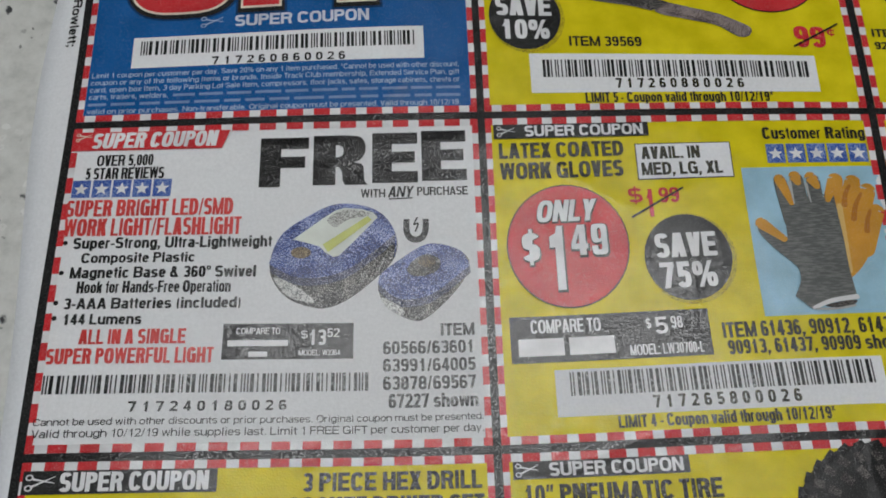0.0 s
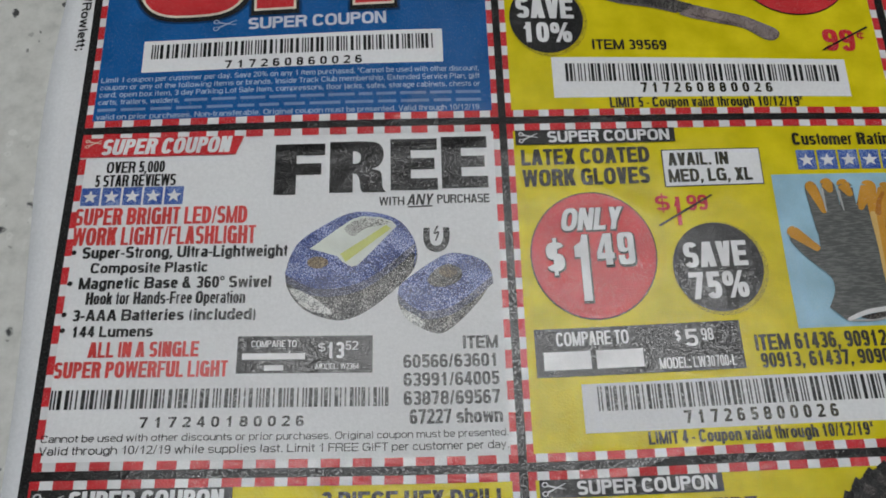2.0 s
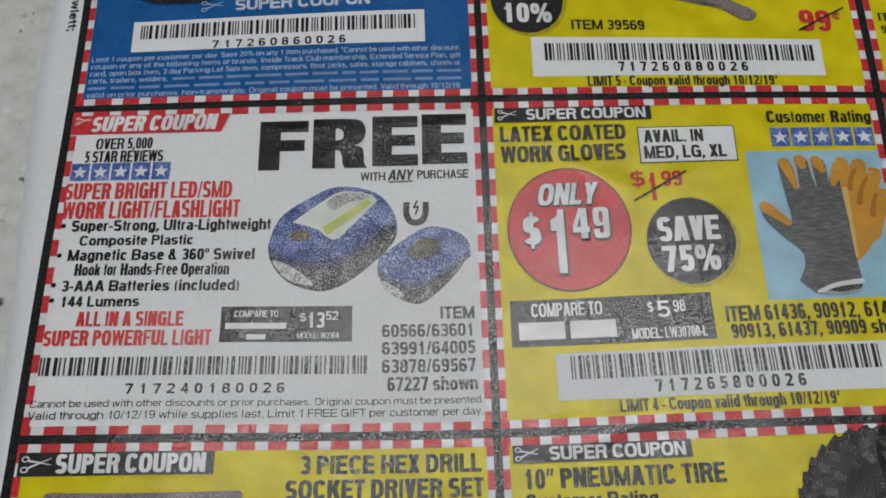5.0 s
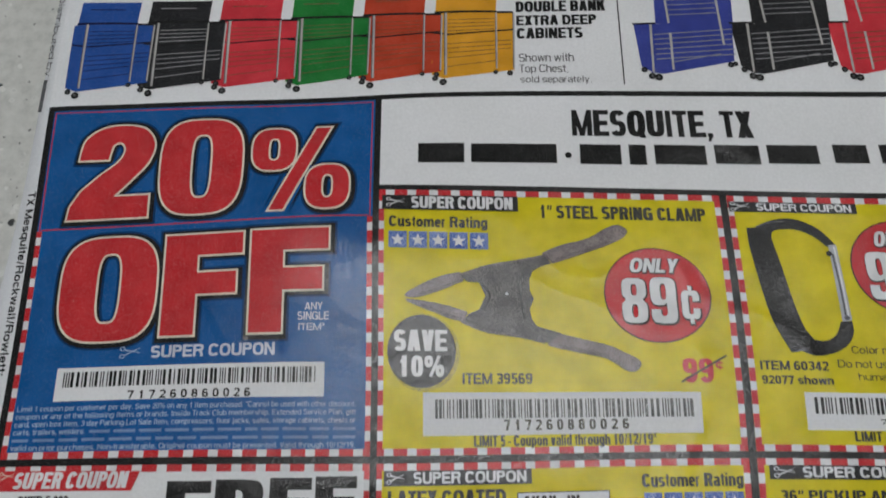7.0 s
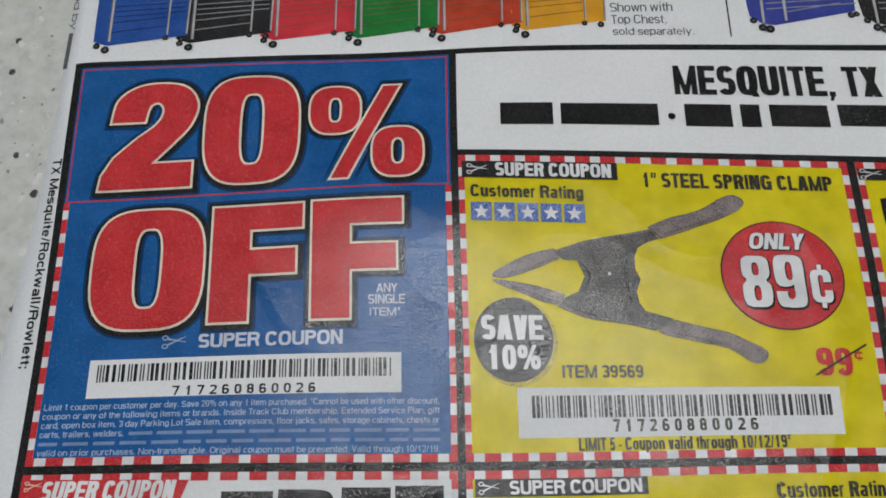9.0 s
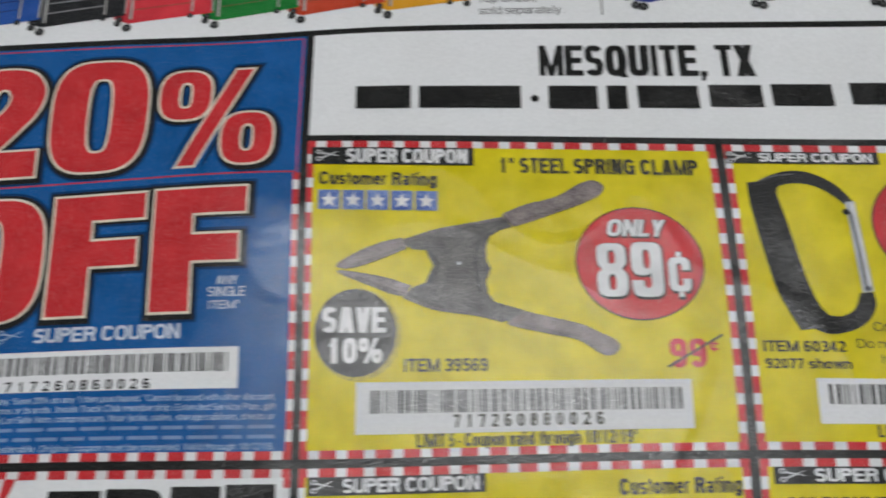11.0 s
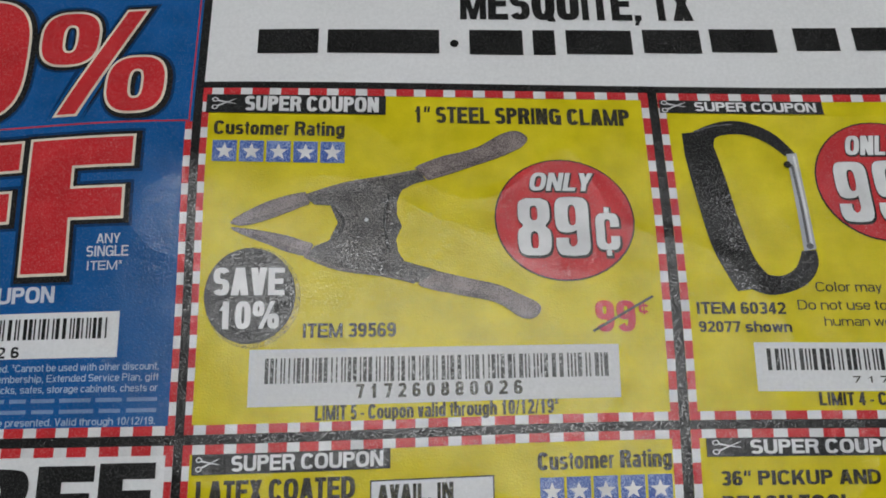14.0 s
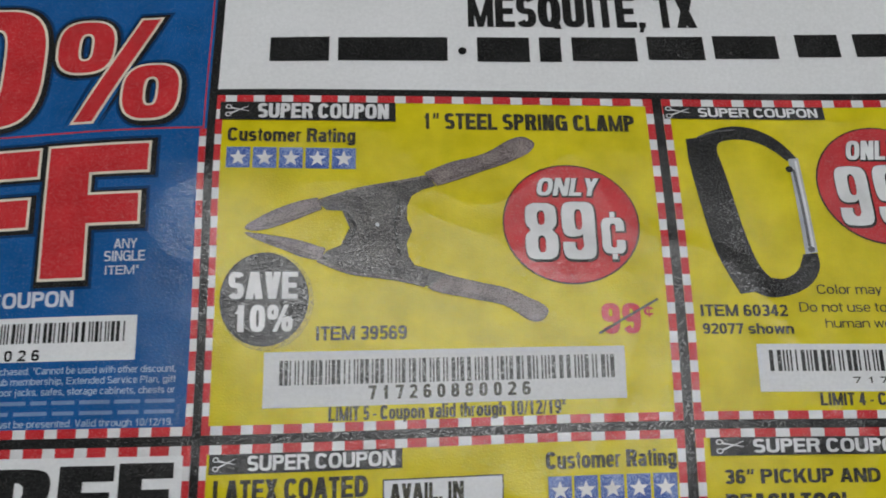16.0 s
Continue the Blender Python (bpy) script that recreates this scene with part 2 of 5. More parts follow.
COUNTER = counter_material()
WALL = plain("painted_plaster", (0.62, 0.60, 0.56), 0.8, 30, 0.05)
CEIL = plain("ceiling_paint", (0.74, 0.74, 0.72), 0.9, 40, 0.04)
FLOOR = plain("vinyl_floor", (0.28, 0.24, 0.20), 0.5, 12, 0.15)
CABINET = plain("cabinet_laminate", (0.5, 0.47, 0.42), 0.5, 20, 0.08)
FRAME = plain("white_frame_paint", (0.75, 0.75, 0.74), 0.4, 60, 0.03)
GLOW, glow_bsdf, _ = blank("lamp_diffuser")
glow_bsdf.inputs["Emission Color"].default_value = (1, 0.95, 0.9, 1)
glow_bsdf.inputs["Emission Strength"].default_value = 4.0


# ---- drawing on the sheet: flat shapes in printed millimetres ----
def grow(bm, loops):
    for loop in loops:
        bm.faces.new([bm.verts.new((x, y, z)) for x, y, z in loop])
    return bm


def box(u0, v0, u1, v1, z=0.0, bm=None):
    return grow(bm or bmesh.new(), [[(u0, v0, z), (u1, v0, z), (u1, v1, z), (u0, v1, z)]])


def shape(points, z=0.0, bm=None):
    return grow(bm or bmesh.new(), [[(u, v, z) for u, v in points]])


def disc(u, v, ru, rv=None, z=0.0, bm=None, n=44):
    rv = rv or ru
    return shape([(u + ru * math.cos(i * math.tau / n), v + rv * math.sin(i * math.tau / n)) for i in range(n)], z, bm)


def smooth(points, steps=6):
    """Points along a soft curve through the given ones."""
    p = [points[0], *points, points[-1]]
    out = []
    for a, b, c, d in zip(p, p[1:], p[2:], p[3:]):
        for i in range(steps):
            t = i / steps
            out.append(tuple(0.5 * (2 * b[k] + (c[k] - a[k]) * t + (2 * a[k] - 5 * b[k] + 4 * c[k] - d[k]) * t * t + (3 * b[k] - a[k] - 3 * c[k] + d[k]) * t ** 3) for k in (0, 1)))
    return out + [tuple(points[-1])]


def ribbon(points, w0, w1=None, z=0.0, bm=None, caps=True):
    """A stroke of the pen with round ends, its width going from w0 to w1."""
    w1 = w0 if w1 is None else w1
    p = smooth(points) if len(points) > 2 else list(points)
    bm = bm or bmesh.new()
    left, right = [], []
    for i, (u, v) in enumerate(p):
        a, b = p[max(i - 1, 0)], p[min(i + 1, len(p) - 1)]
        dx, dy = b[0] - a[0], b[1] - a[1]
        s = math.hypot(dx, dy) or 1
        w = (w0 + (w1 - w0) * i / (len(p) - 1)) / 2
        left.append((u - dy / s * w, v + dx / s * w))
        right.append((u + dy / s * w, v - dx / s * w))
    grow(bm, [[(*p, z) for p in (left[i], right[i], right[i + 1], left[i + 1])] for i in range(len(p) - 1)])
    if caps:
        for end, way, a, b, w in ((p[0], p[1], left[0], right[0], w0), (p[-1], p[-2], right[-1], left[-1], w1)):
            ang = math.atan2(end[1] - way[1], end[0] - way[0])
            arc = [(end[0] + w / 2 * math.cos(ang + k), end[1] + w / 2 * math.sin(ang + k)) for k in (1.26, 0.95, 0.63, 0.31, 0, -0.31, -0.63, -0.95, -1.26)]
            shape([b, *arc[::-1], a] if end is p[0] else [a, *arc[::-1], b], z, bm)
    return bm


def from_curve(data):
    ob = new("type", data)
    me = bpy.data.meshes.new_from_object(ob.evaluated_get(bpy.context.evaluated_depsgraph_get()))
    bm = bmesh.new()
    bm.from_mesh(me)
    bpy.data.objects.remove(ob)
    bpy.data.meshes.remove(me)
    bpy.data.curves.remove(data)
    return bm


# ---- type: a grotesque built from stems, bars and bowls, in millimetres ----
ADVANCE = {}
for signs, wide in (("ABCDHKNRU&", 0.72), ("GOQ", 0.76), ("ESVXYP", 0.66), ("FTLZ", 0.60), ("J", 0.55), ("M", 0.85), ("W", 0.96), ("I", 0.30), ("%", 0.90),
                    ("0123456789$aceksvxy\u00a2", 0.56), ("bdghnopqu", 0.60), ("m", 0.90), ("w", 0.78), ("r", 0.40), ("z", 0.50), ("tf", 0.35), ("ijl.,;:", 0.28), (" ", 0.27), ("-()", 0.34), ("/", 0.36), ("*\u00b0", 0.38), ("\u201d", 0.46)):
    ADVANCE.update((c, wide) for c in signs)


class Pen:
    """Draws the strokes of one sign in a box w wide, with capitals t high, stems s and bars h thick; grown widens every stroke."""

    def __init__(self, w, t, s, h, grown=0.0):
        self.w, self.t, self.s, self.h, self.g, self.shapes = w, t, s, h, grown, []

    def rect(self, x0, y0, x1, y1):
        g = self.g
        self.shapes.append([[(x0 - g, y0 - g), (x1 + g, y0 - g), (x1 + g, y1 + g), (x0 - g, y1 + g)]])

    def stem(self, x, y0=0.0, y1=None):
        self.rect(x, y0, x + self.s, self.t if y1 is None else y1)

    def bar(self, y, x0=0.0, x1=None):
        self.rect(x0, y, self.w if x1 is None else x1, y + self.h)

    def slant(self, x0, y0, x1, y1, thick=None):
        """A leaning stroke cut level at both ends; x0 and x1 are its left corners."""
        s, g = (thick or self.s), self.g
        lean = g * (1 + 0.4 * abs(x1 - x0) / max(abs(y1 - y0), 1e-6))
        run = (x1 - x0) / (y1 - y0) * g
        self.shapes.append([[(x0 - lean - run, y0 - g), (x0 + s + lean - run, y0 - g), (x1 + s + lean + run, y1 + g), (x1 - lean + run, y1 + g)]])

    def arc(self, x0, y0, x1, y1, a0=0, a1=360, p=0.78, thick=None):
        """Part of a squarish ring that fills the given box."""
        g = self.g
        cx, cy, a, b = (x0 + x1) / 2, (y0 + y1) / 2, abs(x1 - x0) / 2 + g, (y1 - y0) / 2 + g
        s, h = (thick or self.s) + 2 * g, (thick or self.h) + 2 * g
        n = max(4, math.ceil(abs(a1 - a0) / 15))
        quads, last = [], None
        for i in range(n + 1):
            k = math.radians(a0 + (a1 - a0) * i / n)
            c, d = math.cos(k), math.sin(k)
            c, d = math.copysign(abs(c) ** p, c), math.copysign(abs(d) ** p, d)
            now = (cx + a * c, cy + b * d), (cx + max(a - s, 0.08 * a) * c, cy + max(b - h, 0.08 * b) * d)
            if last:
                quads.append([last[0], now[0], now[1], last[1]])
            last = now
        self.shapes.append(quads)

    def bowl(self, y0, y1, x0=0.0):
        """Two bars and a round side on the right, as in D and P."""
        r = min(0.62 * self.w, (y1 - y0) * 0.62)
        self.bar(y0, x0, self.w - r), self.bar(y1 - self.h, x0, self.w - r)
        self.arc(self.w - 2 * r, y0, self.w, y1, -90, 90)

    def draw(self, c):
        w, t, s, h = self.w, self.t, self.s, self.h
        x, low, mid = 0.74 * t, -0.21 * t, (t - h) / 2
        if c in "EFLTIHDPRBKNMU":
            if c in "EFLHDPRBKNMI":
                self.stem(0 if c != "I" else (w - s) / 2)
            if c in "EF":
                self.bar(t - h), self.bar(mid, s / 2, 0.92 * w)
            if c in "EL":
                self.bar(0)
            if c == "T":
                self.stem((w - s) / 2), self.bar(t - h)
            if c == "H":
                self.stem(w - s), self.bar(mid)
            if c == "D":
                self.bowl(0, t)
            if c in "PR":
                self.bowl(0.42 * t, t)
            if c == "R":
                self.slant(w - s, 0, 0.86 * w - s, 0.48 * t)
            if c == "B":
                self.bowl(0, 0.5 * t + h / 2), self.bowl(0.5 * t - h / 2, t)
            if c == "K":
                self.slant(0.5 * s, 0.34 * t, w - 1.15 * s, t, 1.15 * s), self.slant(w - 1.15 * s, 0, 0.32 * w, 0.62 * t, 1.15 * s)
            if c == "N":
                self.stem(w - s), self.slant(w - 1.1 * s, 0, 0.1 * s, t)
            if c == "M":
                self.stem(w - s), self.slant(w / 2 - 0.45 * s, 0, 0.1 * s, t, 0.9 * s), self.slant(w / 2 - 0.45 * s, 0, w - s, t, 0.9 * s)
            if c == "U":
                self.stem(0, 0.32 * t), self.stem(w - s, 0.32 * t), self.arc(0, 0, w, 0.66 * t, 180, 360)
        elif c in "O0Q":
            self.arc(0, 0, w, t, p=0.72)
            if c == "Q":
                self.slant(w - 0.8 * s, -0.05 * t, 0.52 * w, 0.26 * t, 0.8 * s)
        elif c in "CG":
            self.arc(0, 0, w, t, 30, 330 if c == "C" else 350, 0.72)
            if c == "G":
                self.bar(0.40 * t, 0.52 * w), self.stem(w - s, 0, 0.42 * t)
        elif c in "Ss":
            k = t if c == "S" else x
            b = (k + h) / 2
            self.arc(0, k - b, w, k, 25, 270), self.arc(0, 0, w, b, 90, -155)
        elif c == "J":
            self.stem(w - s, 0.3 * t), self.arc(0, 0, w, 0.6 * t, 180, 360)
        elif c in "AVv":
            k = x if c == "v" else t
            a, b = (k, 0) if c == "A" else (0, k)
            self.slant(w / 2 - 0.62 * s, a, 0, b, 1.05 * s), self.slant(w / 2 - 0.43 * s, a, w - 1.05 * s, b, 1.05 * s)
            if c == "A":
                self.bar(0.20 * t, 0.22 * w, 0.78 * w)
        elif c in "Ww":
            k, d = (t if c == "W" else x), 0.9 * s
            for low_x, top_x in ((0.26, 0), (0.26, 0.5), (0.74, 0.5), (0.74, 1)):
                self.slant(low_x * w - d / 2, 0, top_x * (w - d), k, d)
        elif c in "Xx":
            k = t if c == "X" else x
            self.slant(0, 0, w - 1.1 * s, k, 1.1 * s), self.slant(w - 1.1 * s, 0, 0, k, 1.1 * s)
        elif c == "Y":
            self.stem((w - s) / 2, 0, 0.45 * t), self.slant((w - s) / 2, 0.38 * t, 0, t, 1.05 * s), self.slant((w - s) / 2, 0.38 * t, w - 1.05 * s, t, 1.05 * s)
        elif c in "Zz":
            k = t if c == "Z" else x
            self.bar(0), self.bar(k - h), self.slant(0, h / 2, w - 1.2 * s, k - h / 2, 1.2 * s)
        elif c == "1":
            self.stem(0.72 * w - s), self.slant(0.10 * w, 0.66 * t, 0.72 * w - 0.9 * s, 0.9 * t, 0.8 * s)
        elif c == "2":
            self.arc(0, 0.40 * t, w, t, 165, -35), self.bar(0), self.slant(0, h / 2, w - 1.2 * s, 0.56 * t, 1.05 * s)
        elif c == "3":
            self.arc(0, 0.5 * t - h / 2, w, t, 155, -90), self.arc(0, 0, w, 0.5 * t + h / 2, 90, -155), self.bar(mid, 0.36 * w, 0.62 * w)
        elif c == "4":
            self.stem(0.84 * w - s), self.bar(0.20 * t), self.slant(0, 0.28 * t, 0.80 * w - s, t, 0.85 * s)
        elif c == "5":
            self.bar(t - h, 0.1 * w, 0.95 * w), self.stem(0.1 * w, 0.42 * t, t - h / 2), self.arc(0, 0, w, 0.66 * t, 140, -155)
        elif c in "69":
            turn = (lambda y: y) if c == "6" else (lambda y: t - y)
            ya, yb = sorted((turn(0), turn(0.62 * t)))
            self.arc(0, ya, w, yb), self.arc(0, 0, w, t, *((35, 200) if c == "6" else (215, 380)), 0.72)
        elif c == "7":
            self.bar(t - h), self.slant(0.22 * w, 0, w - s, t - h / 2)
        elif c == "8":
            self.arc(0.03 * w, 0.5 * t - h / 2, 0.97 * w, t), self.arc(0, 0, w, 0.5 * t + h / 2)
        elif c in "$\u00a2":
            k = Pen(w, 0.9 * t, s, h, self.g)
            k.draw("S" if c == "$" else "c")
            self.shapes += [[[(px, py + (0.05 if c == "$" else 0.12) * t) for px, py in quad] for quad in one] for one in k.shapes]
            self.rect(w / 2 - 0.25 * s, -0.08 * t if c == "$" else 0, w / 2 + 0.25 * s, 1.08 * t if c == "$" else 0.9 * t)
        elif c == "%":
            self.arc(0, 0.44 * t, 0.44 * w, t, thick=0.75 * s), self.arc(0.56 * w, 0, w, 0.56 * t, thick=0.75 * s), self.slant(0.22 * w, 0, 0.66 * w, t, 0.7 * s)
        elif c in "bdpqohnmuce":
            if c in "bpdqhnmu":
                y0, y1 = {"b": (0, t), "d": (0, t), "h": (0, t), "p": (low, x), "q": (low, x)}.get(c, (0, x))
                self.stem(w - s if c in "dqu" else 0, y0, y1)
            if c in "bdpqo":
                self.arc(0, 0, w, x)
            if c in "ce":
                self.arc(0, 0, w, x, 32 if c == "c" else 0, 325)
            if c == "e":
                self.bar((x - 0.8 * h) / 2, s / 2, w - s / 4)
            if c in "hn":
                self.arc(0, 0.1 * x, w, x, 0, 165), self.stem(w - s, 0, 0.55 * x)
            if c == "u":
                self.arc(0, 0, w, 0.9 * x, 180, 345), self.stem(0, 0.45 * x, x)
            if c == "m":
                for a in (0, (w - s) / 2):
                    self.arc(a, 0.1 * x, a + (w + s) / 2, x, 0, 165), self.stem(a + (w - s) / 2, 0, 0.55 * x)
        elif c == "a":
            self.arc(0, 0, w, 0.62 * x), self.stem(w - s, 0, 0.7 * x), self.arc(0.04 * w, 0.34 * x, w, x, 0, 155)
        elif c == "g":
            self.arc(0, 0, w, x), self.stem(w - s, 0, x), self.arc(0, low, w, 0.5 * x, 200, 360)
        elif c == "k":
            self.stem(0), self.slant(0.5 * s, 0.26 * t, w - 1.1 * s, x, 1.1 * s), self.slant(w - 1.1 * s, 0, 0.34 * w, 0.5 * t, 1.1 * s)
        elif c in "lij":
            a = (w - s) / 2
            self.stem(a, low if c == "j" else 0, t if c == "l" else x)
            if c != "l":
                self.rect(a, t - h, a + s, t)
        elif c == "r":
            self.stem(0, 0, x), self.arc(0, 0.1 * x, 1.35 * w, x, 70, 165)
        elif c in "tf":
            a = 0.26 * w
            self.bar(x - h)
            if c == "t":
                self.stem(a, 0.2 * t, 0.92 * t), self.arc(a, 0, a + 1.1 * w, 0.55 * t, 180, 275)
            else:
                self.stem(a, 0, 0.8 * t), self.arc(a, 0.52 * t, a + 1.1 * w, t, 85, 180)
        elif c == "y":
            self.slant(w / 2 - 0.6 * s, 0, 0, x, 1.05 * s), self.slant(0.30 * w - 0.5 * s, low, w - 1.05 * s, x, 1.05 * s)
        elif c == "&":
            self.arc(0.14 * w, 0.5 * t, 0.68 * w, t), self.arc(0, 0, 0.8 * w, 0.6 * t, 70, 340), self.slant(w - 1.2 * s, 0, 0.2 * w, 0.7 * t, 1.1 * s)
        elif c in ".,:;":
            a = (w - s) / 2
            self.rect(a, 0, a + s, 1.1 * h)
            if c in ":;":
                self.rect(a, x - 1.1 * h, a + s, x)
            if c in ",;":
                self.slant(a - 0.1 * s, -0.15 * t, a + 0.3 * s, h / 2, 0.6 * s)
        elif c == "-":
            self.bar(0.30 * t)
        elif c == "/":
            self.slant(0, 0, w - 0.75 * s, t, 0.75 * s)
        elif c == "(":
            self.arc(0.2 * w, low, 1.6 * w, 1.04 * t, 125, 235, 0.9, 0.8 * s)
        elif c == ")":
            self.arc(-0.6 * w, low, 0.8 * w, 1.04 * t, -55, 55, 0.9, 0.8 * s)
        elif c == "*":
            for k in (-0.4, 0.0, 0.4):
                self.slant(w / 2 - 0.3 * s - k * w, 0.64 * t, w / 2 - 0.3 * s + k * w, t, 0.6 * s)
        elif c == "\u00b0":
            self.arc(0, 0.62 * t, w, t, thick=0.6 * s)
        elif c == "\u201d":
            self.slant(0.05 * w, 0.64 * t, 0.15 * w, t, 0.8 * s), self.slant(0.55 * w, 0.64 * t, 0.65 * w, t, 0.8 * s)
        return self.shapes


def set_line(body, u0, u1, gap=1.0):
    """Where each sign of a line of close-set type begins, and its width."""
    space = 0.055 + (gap - 1.0) * 2.6
    wide = [ADVANCE[c] - 0.06 for c in body]
    unit = (u1 - u0) / (sum(wide) + space * (len(body) - 1))
    at, places = u0, []
    for w in wide:
        places.append((at, w * unit, unit))
        at += (w + space) * unit
    return places


def lettering(body, u0, v0, u1, v1, weight=0.022, shear=0.0, gap=1.0, grown=0.0, places=None):
    """A line of type: its baseline on v0, its capitals up to v1, set from u0 to u1."""
    tall, bm = v1 - v0, bmesh.new()
    for c, (at, w, unit) in zip(body, places or set_line(body, u0, u1, gap)):
        if c != " ":
            s = min((0.125 + 2.1 * weight) * tall, (0.5 if c in "Iijl.,:;" else 0.25 if c in "MWmw%" else 0.41) * max(w, 0.4 * unit))
            h = min(0.84 * s, 0.19 * tall)
            for k, one in enumerate(Pen(w, tall, s, h, grown).draw(c)):
                for quad in one:
                    bm.faces.new([bm.verts.new((at + x + shear * (y - 0.5 * tall), v0 + y, 0.04 * k)) for x, y in quad])
    return bm


def glyph(letter):
    """Closed outlines of the poster letters in a unit square."""
    def ring(x, y, a, b, n=40, p=0.72):
        out = []
        for i in range(n):
            c, s = math.cos(i * math.tau / n), math.sin(i * math.tau / n)
            out.append((x + a * math.copysign(abs(c) ** p, c), y + b * math.copysign(abs(s) ** p, s)))
        return out
    if letter in "O0":
        return [ring(0.5, 0.5, 0.5, 0.5, p=0.64), ring(0.5, 0.5, 0.118, 0.325, p=0.6)]
    if letter == "F":
        return [[(0, 0), (0, 1), (1, 1), (1, 0.77), (0.43, 0.77), (0.43, 0.61), (0.93, 0.61), (0.93, 0.385), (0.43, 0.385), (0.43, 0)]]
    if letter == "E":
        return [[(0, 0), (0, 1), (1, 1), (1, 0.775), (0.43, 0.775), (0.43, 0.62), (0.94, 0.62), (0.94, 0.40), (0.43, 0.40), (0.43, 0.225), (1, 0.225), (1, 0)]]
    if letter == "R":
        bowl = smooth([(0.55, 1), (0.84, 0.97), (0.95, 0.84), (0.95, 0.64), (0.86, 0.50), (0.74, 0.455)], 4)
        leg = smooth([(0.74, 0.455), (0.90, 0.40), (0.93, 0.26), (0.94, 0.10), (1.0, 0)], 4)[1:]
        foot = [(0.58, 0)] + smooth([(0.54, 0.10), (0.53, 0.24), (0.48, 0.35), (0.41, 0.36)], 3) + [(0.41, 0), (0, 0), (0, 1)]
        return [bowl + leg + foot, [(0.41, 0.80), (0.41, 0.56)] + smooth([(0.46, 0.56), (0.54, 0.60), (0.545, 0.74), (0.47, 0.80)], 3)]
    if letter == "2":
        outer = smooth([(0.07, 0.62), (0.12, 0.84), (0.32, 0.97), (0.60, 1.0), (0.86, 0.95), (0.99, 0.78), (0.93, 0.58), (0.76, 0.41), (0.56, 0.24)], 5)
        inner = smooth([(0.13, 0.30), (0.34, 0.46), (0.55, 0.60), (0.62, 0.72), (0.57, 0.80), (0.48, 0.77), (0.44, 0.62)], 5)
        return [outer + [(0.97, 0.24), (0.97, 0), (0, 0), (0.02, 0.14)] + inner]
    if letter == "1":
        return [[(0.40, 0), (1, 0), (1, 1), (0.58, 1), (0.46, 0.89), (0, 0.83), (0, 0.66), (0.40, 0.66)]]
    if letter == "4":
        return [[(0.48, 0), (0.88, 0), (0.88, 0.2), (1, 0.2), (1, 0.38), (0.88, 0.38), (0.88, 1), (0.42, 1), (0, 0.40), (0, 0.2), (0.48, 0.2)], [(0.48, 0.38), (0.48, 0.74), (0.26, 0.38)]]
    if letter == "8":
        side = [(0.98, 0.80), (0.96, 0.62), (0.84, 0.52), (0.98, 0.42), (1.0, 0.22), (0.93, 0.06), (0.72, 0.0)]
        right = smooth([(0.72, 1.0), (0.93, 0.94)] + side, 4)
        return [right + [(1 - x, y) for x, y in reversed(right)], ring(0.5, 0.74, 0.12, 0.13, 20), ring(0.5, 0.27, 0.12, 0.15, 20)]
    if letter == "9":
        shell = smooth([(0.0, 0.30), (0.0, 0.15), (0.10, 0.03), (0.32, 0.0), (0.68, 0.0), (0.90, 0.03), (1.0, 0.15), (1.0, 0.5), (1.0, 0.85), (0.90, 0.97), (0.68, 1.0), (0.32, 1.0), (0.10, 0.97), (0.0, 0.85), (0.0, 0.56), (0.08, 0.43), (0.26, 0.39), (0.50, 0.40), (0.62, 0.44)], 4)
        hook = smooth([(0.62, 0.34), (0.62, 0.22), (0.5, 0.15), (0.38, 0.20), (0.37, 0.30)], 3)
        return [shell + hook, ring(0.5, 0.69, 0.12, 0.18, 20)]
    if letter == "c":
        outer = smooth([(1.0, 0.60), (1.0, 0.78), (0.86, 0.89), (0.62, 0.9), (0.38, 0.9), (0.14, 0.88), (0.0, 0.76), (0.0, 0.5), (0.0, 0.24), (0.14, 0.12), (0.38, 0.1), (0.62, 0.1), (0.86, 0.11), (1.0, 0.22), (1.0, 0.40)], 4)
        inner = smooth([(0.62, 0.40), (0.62, 0.27), (0.5, 0.23), (0.38, 0.28), (0.38, 0.5), (0.38, 0.72), (0.5, 0.77), (0.62, 0.73), (0.62, 0.60)], 3)
        return [outer + inner, [(0.40, 0.905), (0.40, 1.03), (0.62, 1.03), (0.62, 0.905)], [(0.40, -0.03), (0.40, 0.095), (0.62, 0.095), (0.62, -0.03)]]
    if letter == "%":
        return [ring(0.225, 0.735, 0.225, 0.265, p=0.74), ring(0.225, 0.735, 0.05, 0.13, p=0.7), ring(0.775, 0.265, 0.225, 0.265, p=0.74), ring(0.775, 0.265, 0.05, 0.13, p=0.7),
                [(0.19, 0), (0.35, 0), (0.80, 1), (0.64, 1)]]


def poster(letter, u0, v0, u1, v1, grown=0.0, shear=0.0):
    """A poster letter, its outline moved outwards by grown mm."""
    data = bpy.data.curves.new("type", "CURVE")
    data.dimensions, data.fill_mode, data.offset = "2D", "BOTH", grown
    for loop in glyph(letter):
        s = data.splines.new("POLY")
        s.points.add(len(loop) - 1)
        for p, (x, y) in zip(s.points, loop):
            p.co = (u0 + x * (u1 - u0) + shear * y * (v1 - v0), v0 + y * (v1 - v0), 0, 1)
        s.use_cyclic_u = True
    return from_curve(data)


def star(u, v, r, z=0.0, bm=None):
    return shape([(u + (r if i % 2 == 0 else r * 0.42) * math.sin(i * math.pi / 5), v + (r if i % 2 == 0 else r * 0.42) * math.cos(i * math.pi / 5)) for i in range(10)], z, bm)


